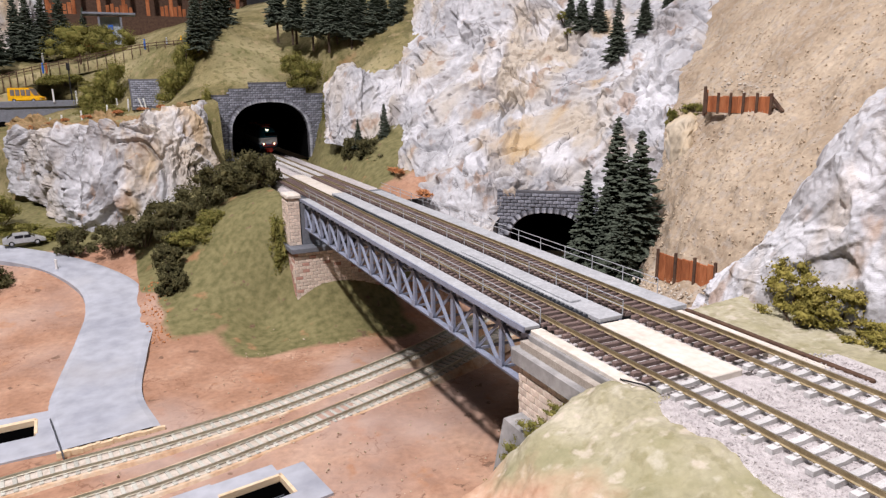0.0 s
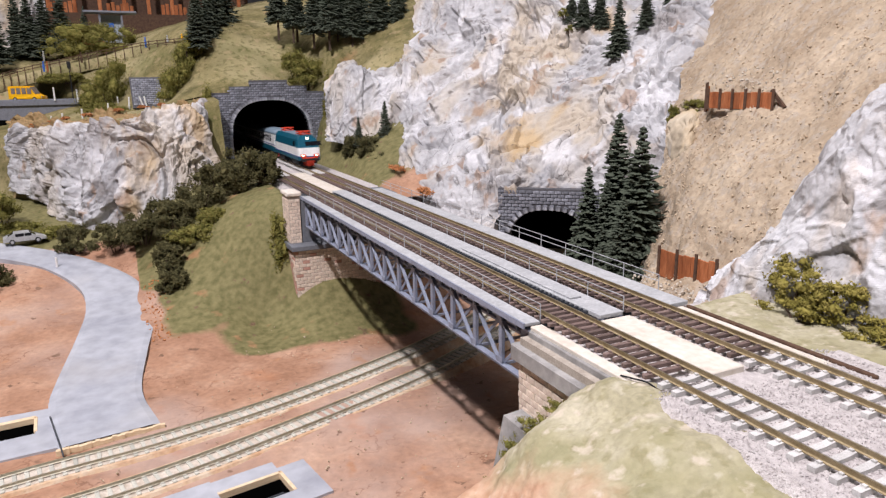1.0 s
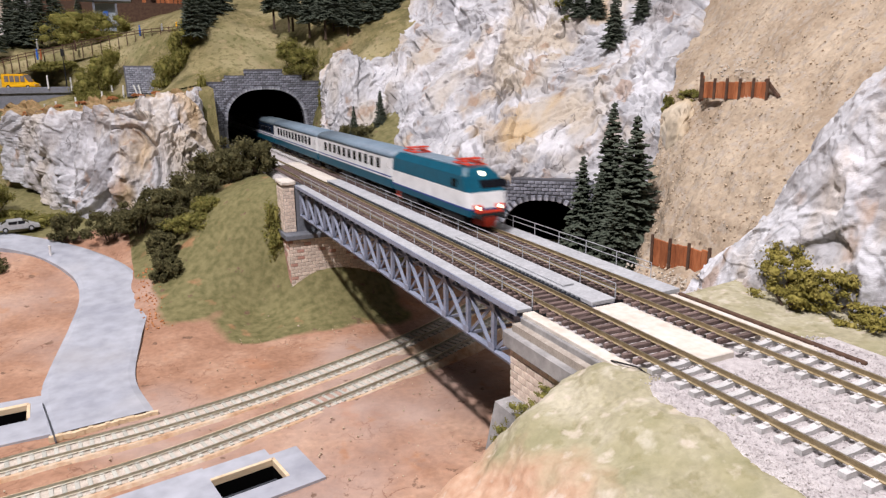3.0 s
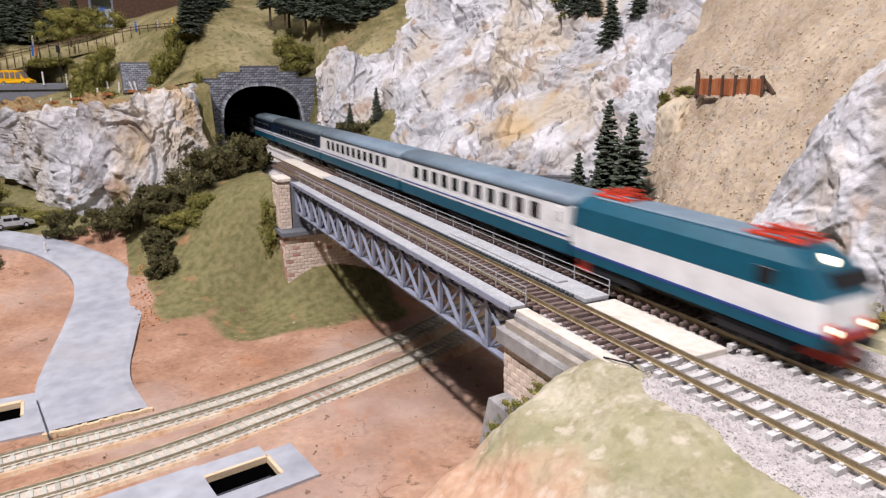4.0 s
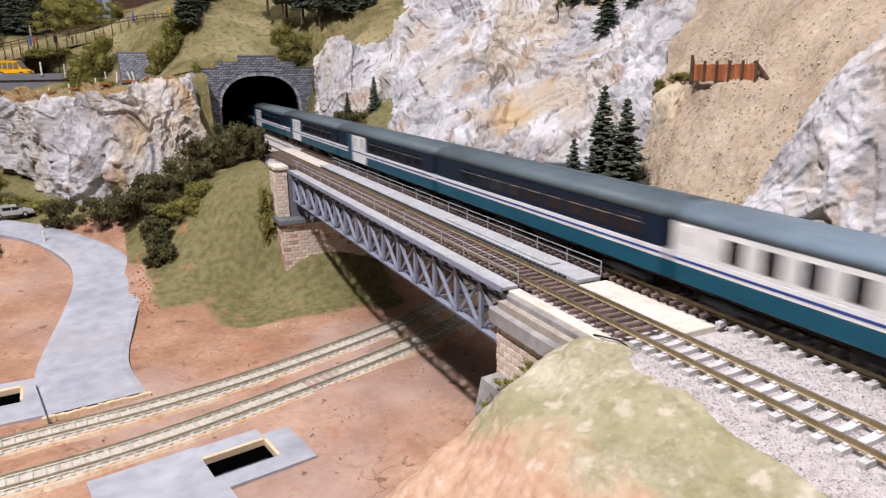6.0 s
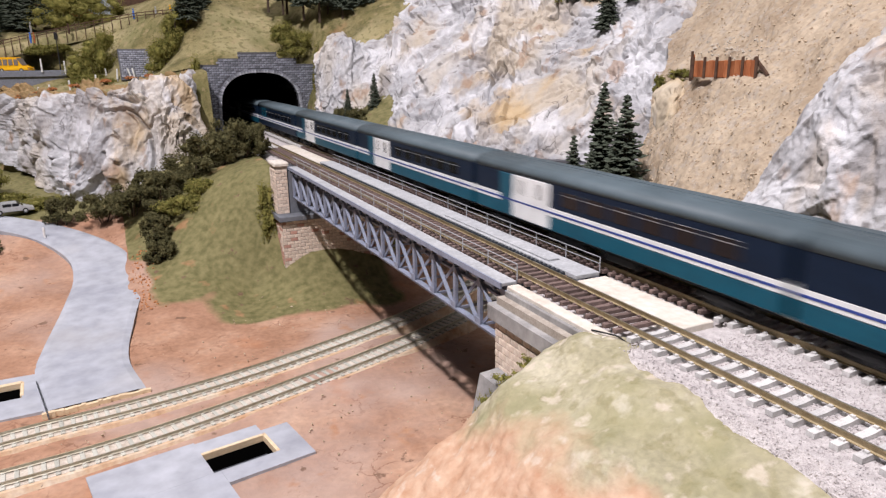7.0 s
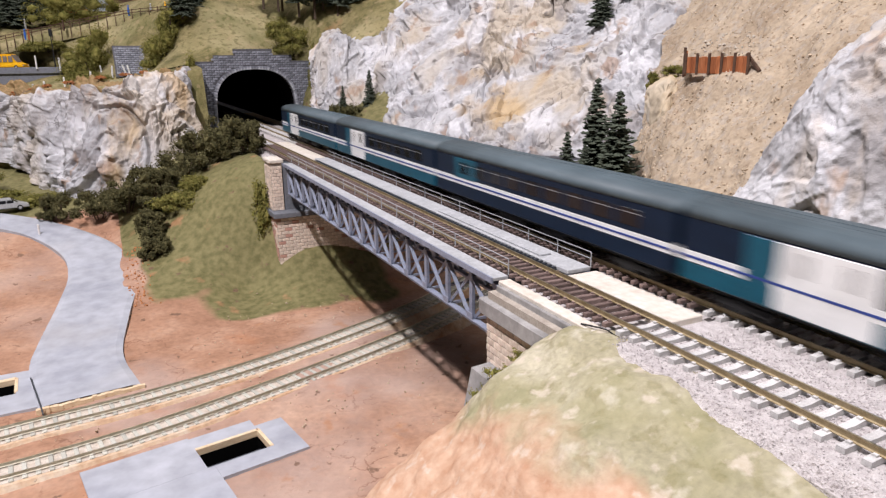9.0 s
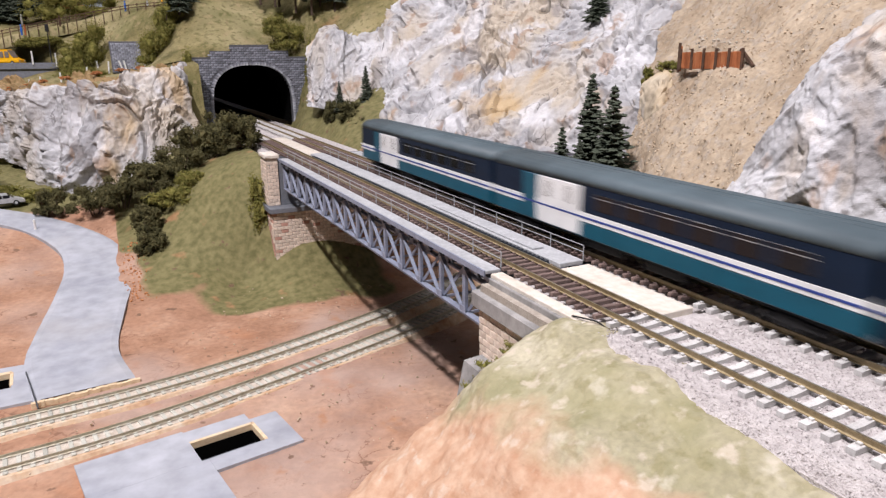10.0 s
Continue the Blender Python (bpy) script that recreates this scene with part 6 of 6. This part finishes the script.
profile_along(bm, wire, [(0.0004 * math.cos(k * math.tau / 6), 0.0004 * math.sin(k * math.tau / 6)) for k in range(6)])
tagged(part("wire", bm, m_under), "short black feeder wire beside the track", "wire")

# ---- upper left: terrace road, van, walls, fence, shelter ----
t = thing("terrace_wall", "plain dark grey terrace wall carrying a road", "wall", kind="structure")
part("wall", one_box(-0.75, -0.262, 1.118, 1.126, 0.03, 0.092), m_grey_wall, t)
part("parapet", one_box(-0.75, -0.260, 1.114, 1.124, 0.092, 0.103, 0.0006), m_grey_wall, t)
# no hole is cut: a black plate paints the opening's shade
part("opening", one_box(-0.42, -0.381, 1.1155, 1.1185, 0.03, 0.068), m_black, t, "black plate painted as a shaded opening")
part("road_deck", one_box(-0.75, -0.262, 1.125, 1.222, 0.088, 0.0985), m_dark_road, t, "dark blue-grey road")
ob = part("ramp", one_box(-0.2615, -0.20, 1.13, 1.19, 0.085, 0.0985, 0.002), m_dark_road)
tagged(ob, "dark end of the terrace road", "road", kind="structure")


def vehicle(name, label, category, x, y, z, rz, length, width, height, nose, paint, van):
    c = thing(name, label, category, x, y, z, rz)
    h, w = length / 2, width / 2
    glass = m_pale_glass if van else m_window
    if van:
        side = [(-h, 0.0035), (h, 0.0035), (h, 0.0085), (h - nose, 0.0115), (h - nose * 1.9, height), (-h + 0.001, height), (-h, height - 0.001)]
    else:
        side = [(-h, 0.0035), (h, 0.0035), (h, 0.0075), (h - nose, 0.0092), (h - nose * 1.8, height), (-h + nose * 1.2, height), (-h + nose * 0.4, 0.0098), (-h, 0.0088)]
    bm = bmesh.new()
    a = [bm.verts.new((p, -w, q)) for p, q in side]
    b = [bm.verts.new((p, w, q)) for p, q in side]
    for v in a + b:
        if v.co.z > 0.0105:
            v.co.y *= 0.86
    k = len(side)
    for i in range(k):
        bm.faces.new((a[i], a[(i + 1) % k], b[(i + 1) % k], b[i]))
    bm.faces.new(a[::-1])
    bm.faces.new(b)
    bmesh.ops.bevel(bm, geom=list(bm.edges), offset=0.0007, segments=2, affect="EDGES")
    part("body", bm, paint, c)
    for s in (-1, 1):
        for p in (-h * 0.6, h * 0.6):
            wh = part("wheel", tube(bmesh.new(), (p, s * (w - 0.0018), 0.0036), (p, s * (w + 0.0002), 0.0036), 0.0036, sides=16), m_tyre, c)
            part("rim", tube(bmesh.new(), (p, s * (w + 0.0001), 0.0036), (p, s * (w + 0.0005), 0.0036), 0.0020, sides=12), m_silver, wh)
        if van:
            for q in range(4):
                u = -h * 0.8 + q * length * 0.165
                part("window", one_box(u, u + length * 0.125, s * w * 0.93 - 0.0005, s * w * 0.93 + 0.0005, 0.0125, height - 0.0035, 0.0002), glass, c)
        else:
            for u, v in ((-h * 0.42, -0.0005), (0.0005, h * 0.34)):
                part("window", one_box(u, v, s * w * 0.92 - 0.0005, s * w * 0.92 + 0.0005, 0.0102, height - 0.0012, 0.0002), glass, c)
        part("headlamp", one_box(h - 0.0012, h + 0.0003, s * w * 0.7 - 0.0018, s * w * 0.7 + 0.0018, 0.0055, 0.0078, 0.0003), m_ivory, c)
    z1, x1 = (0.0125, h - nose * 1.05) if van else (0.0098, h - nose * 1.1)
    x2, z2 = (h - nose * 1.8, height - 0.0015) if van else (h - nose * 1.75, height - 0.001)
    part("windscreen", beam(bmesh.new(), (x1, 0, z1), (x2, 0, z2), w * 1.5, 0.0012, (0, 0, 1)), glass, c)
    if not van:
        part("rear_window", beam(bmesh.new(), (-h + nose * 0.55, 0, 0.0102), (-h + nose * 1.15, 0, height - 0.0008), w * 1.5, 0.0012), glass, c)
    part("bumper", one_box(h - 0.001, h + 0.0008, -w * 0.92, w * 0.92, 0.0033, 0.0052, 0.0004), m_silver if not van else paint, c)
    return c


vehicle("yellow_van", "bright yellow model van parked on the terrace", "van", -0.345, 1.150, 0.1000, -24, 0.058, 0.023, 0.0265, 0.0105, m_yellow, True)
vehicle("silver_car", "silver model saloon car parked on the road", "car", -0.336, 0.728, -0.0815, 8, 0.050, 0.0205, 0.0155, 0.011, m_silver, False)

t = thing("street_lamp", "thin black street lamp at the terrace edge", "street lamp", -0.271, 1.128, 0.095)
part("pole", tube(bmesh.new(), (0, 0, 0), (0, 0, 0.070), 0.0012, 0.0008, 8), m_under, t)
part("lamp_head", one_box(-0.003, 0.003, -0.0016, 0.0016, 0.062, 0.0745, 0.0006), m_under, t)

t = thing("slate_wall", "sloping dark slate retaining wall", "wall", kind="structure")
M = Matrix.Translation((-0.172, 1.036, 0.090)) @ Matrix.Rotation(math.radians(-28), 4, "X")
t.matrix_world = M
part("backing", one_box(-0.002, 0.092, 0.001, 0.006, -0.005, 0.056), m_stone_back, t)
masonry(t, (0, 0, 0), (1, 0, 0), (0, -1, 0), 0.090, 0.054, 0.0078, 0.0040, [m_stone], seed=21, name="stone", joint=0.0008)

for i, (x, y, z, tilt) in enumerate(((-0.30, 1.112, 0.102, 0), (-0.263, 1.11, 0.098, 0), (-0.225, 1.11, 0.094, 4), (-0.196, 1.075, 0.084, -6), (-0.180, 1.05, 0.083, 8), (-0.168, 1.045, 0.082, 14), (-0.155, 1.03, 0.084, -35), (-0.150, 1.03, 0.084, -20), (-0.12, 1.02, 0.092, 0),
                                      (-0.215, 1.01, 0.074, 5), (-0.255, 0.99, 0.066, 0), (-0.285, 0.98, 0.060, 4), (-0.300, 0.97, 0.056, 0), (-0.325, 0.962, 0.052, -5), (-0.294, 0.628, -0.101, 0), (-0.372, 0.705, -0.088, 0))):
    p = thing("marker_post", "small white roadside marker post", "post", x, y, z + (0.010 if y > 0.9 else 0.004), group="marker posts")
    bm = tube(bmesh.new(), (0, 0, -0.012), (0.0002 * tilt, 0, 0.0115), 0.0015, 0.0014, 8)
    part("shaft", bm, m_post, p)

t = thing("rail_fence", "reddish brown wooden rail fence along the path", "fence")
line = catmull([(-0.41, 1.13, 0.128), (-0.37, 1.17, 0.143), (-0.32, 1.19, 0.157), (-0.255, 1.19, 0.172), (-0.19, 1.18, 0.186), (-0.13, 1.14, 0.196), (-0.075, 1.06, 0.198)], 25)
for a, b in zip(line, line[1:]):
    for h in (0.005, 0.010):
        part("fence_rail", beam(bmesh.new(), Vector(a) + Vector((0, 0, h)), Vector(b) + Vector((0, 0, h)), 0.0009, 0.0013), m_dark_wood, t)
for a in line:
    part("fence_post", beam(bmesh.new(), Vector(a) + Vector((0, 0, -0.02)), Vector(a) + Vector((0, 0, 0.0118)), 0.0014, 0.0014, (1, 0, 0)), m_dark_wood, t)
g = np.stack([line + np.array([0, d, -0.001 - (0.02 if k in (0, 5) else 0)]) for k, d in enumerate((0.0, 0.002, 0.012, 0.026, 0.036, 0.038))], 1)
tagged(sheet("footpath", g, m_grass, None), "trodden turf footpath behind the fence", "path", kind="structure")

t = thing("shelter", "grey glass shelter with a flat roof", "shelter", -0.188, 1.335, 0.225)
part("roof", one_box(-0.052, 0.050, -0.018, 0.02, 0.048, 0.0525, 0.0008), m_grey_wall, t)
for s in (-0.022, 0.020):
    part("column", one_box(s - 0.002, s + 0.002, -0.012, -0.008, -0.01, 0.048), m_grey_wall, t)
part("back_panel", one_box(-0.022, 0.020, 0.008, 0.010, -0.01, 0.046, 0.0004), m_glass_shelter, t)
part("bench", one_box(-0.018, 0.016, -0.002, 0.006, 0.004, 0.007, 0.0005), m_silver, t)
part("sign", one_box(-0.006, 0.004, 0.0055, 0.0075, 0.012, 0.030, 0.0004), m_blue, t, "blue sign panel")

t = thing("timber_hall", "open reddish timber hall with square posts", "building", -0.12, 1.50, 0.286)
part("back_wall", one_box(-0.20, 0.26, 0.06, 0.066, -0.09, 0.14), m_dark_wood, t)
part("floor", one_box(-0.20, 0.26, -0.01, 0.06, -0.06, 0.002), m_dark_wood, t)
part("roof", one_box(-0.22, 0.28, -0.03, 0.08, 0.11, 0.12, 0.002), m_rust, t)
for k in range(9):
    x = -0.19 + k * 0.052
    part("post", one_box(x - 0.004, x + 0.004, -0.006, 0.002, -0.09, 0.11, 0.0006), m_rust, t)
for k in range(44):
    x = -0.19 + k * 0.0098
    if (k // 6) % 2 == 0:
        part("picket", one_box(x, x + 0.0075, -0.004, -0.002, -0.005, 0.024 + 0.004 * math.sin(k * 2.1), 0.0003), m_rust, t)
ob = part("red_hedge_top", one_box(-0.262, -0.205, 1.25, 1.27, 0.205, 0.2125, 0.002), m_orange)
tagged(ob, "orange brown flat hedge top", "hedge")


def figurine(x, y, z, shirt):
    """A plain skittle-shaped model figure."""
    bm = bmesh.new()
    tube(bm, (0, 0, 0), (0, 0, 0.009), 0.0015, 0.0020, 8)
    tube(bm, (0, 0, 0.009), (0, 0, 0.0155), 0.0022, 0.0014, 8)
    bmesh.ops.create_icosphere(bm, subdivisions=2, radius=0.0017, matrix=Matrix.Translation((0, 0, 0.0178)))
    ob = part("figurine", bm, shirt)
    ob.location = (x, y, z)
    return tagged(ob, "tiny plain painted figurine beside the footpath", "figurine", "figurines")


for x, y, z, m in ((-0.075, 1.075, 0.198, m_yellow), (-0.098, 1.11, 0.197, m_silver), (-0.135, 1.155, 0.196, m_blue), (-0.25, 1.178, 0.168, m_dark_wood), (-0.315, 1.18, 0.152, m_blue), (-0.309, 1.18, 0.152, m_rust), (-0.405, 1.125, 0.125, m_silver), (-0.32, 1.29, 0.175, m_silver)):
    figurine(x, y, z, m)


def motions():
    for ob, shift in TRAIN:
        walk(ob, [(t, pose(TRACK_FAR, s + shift, 0)) for t, s in zip(TIMES, REAR)])


motions()
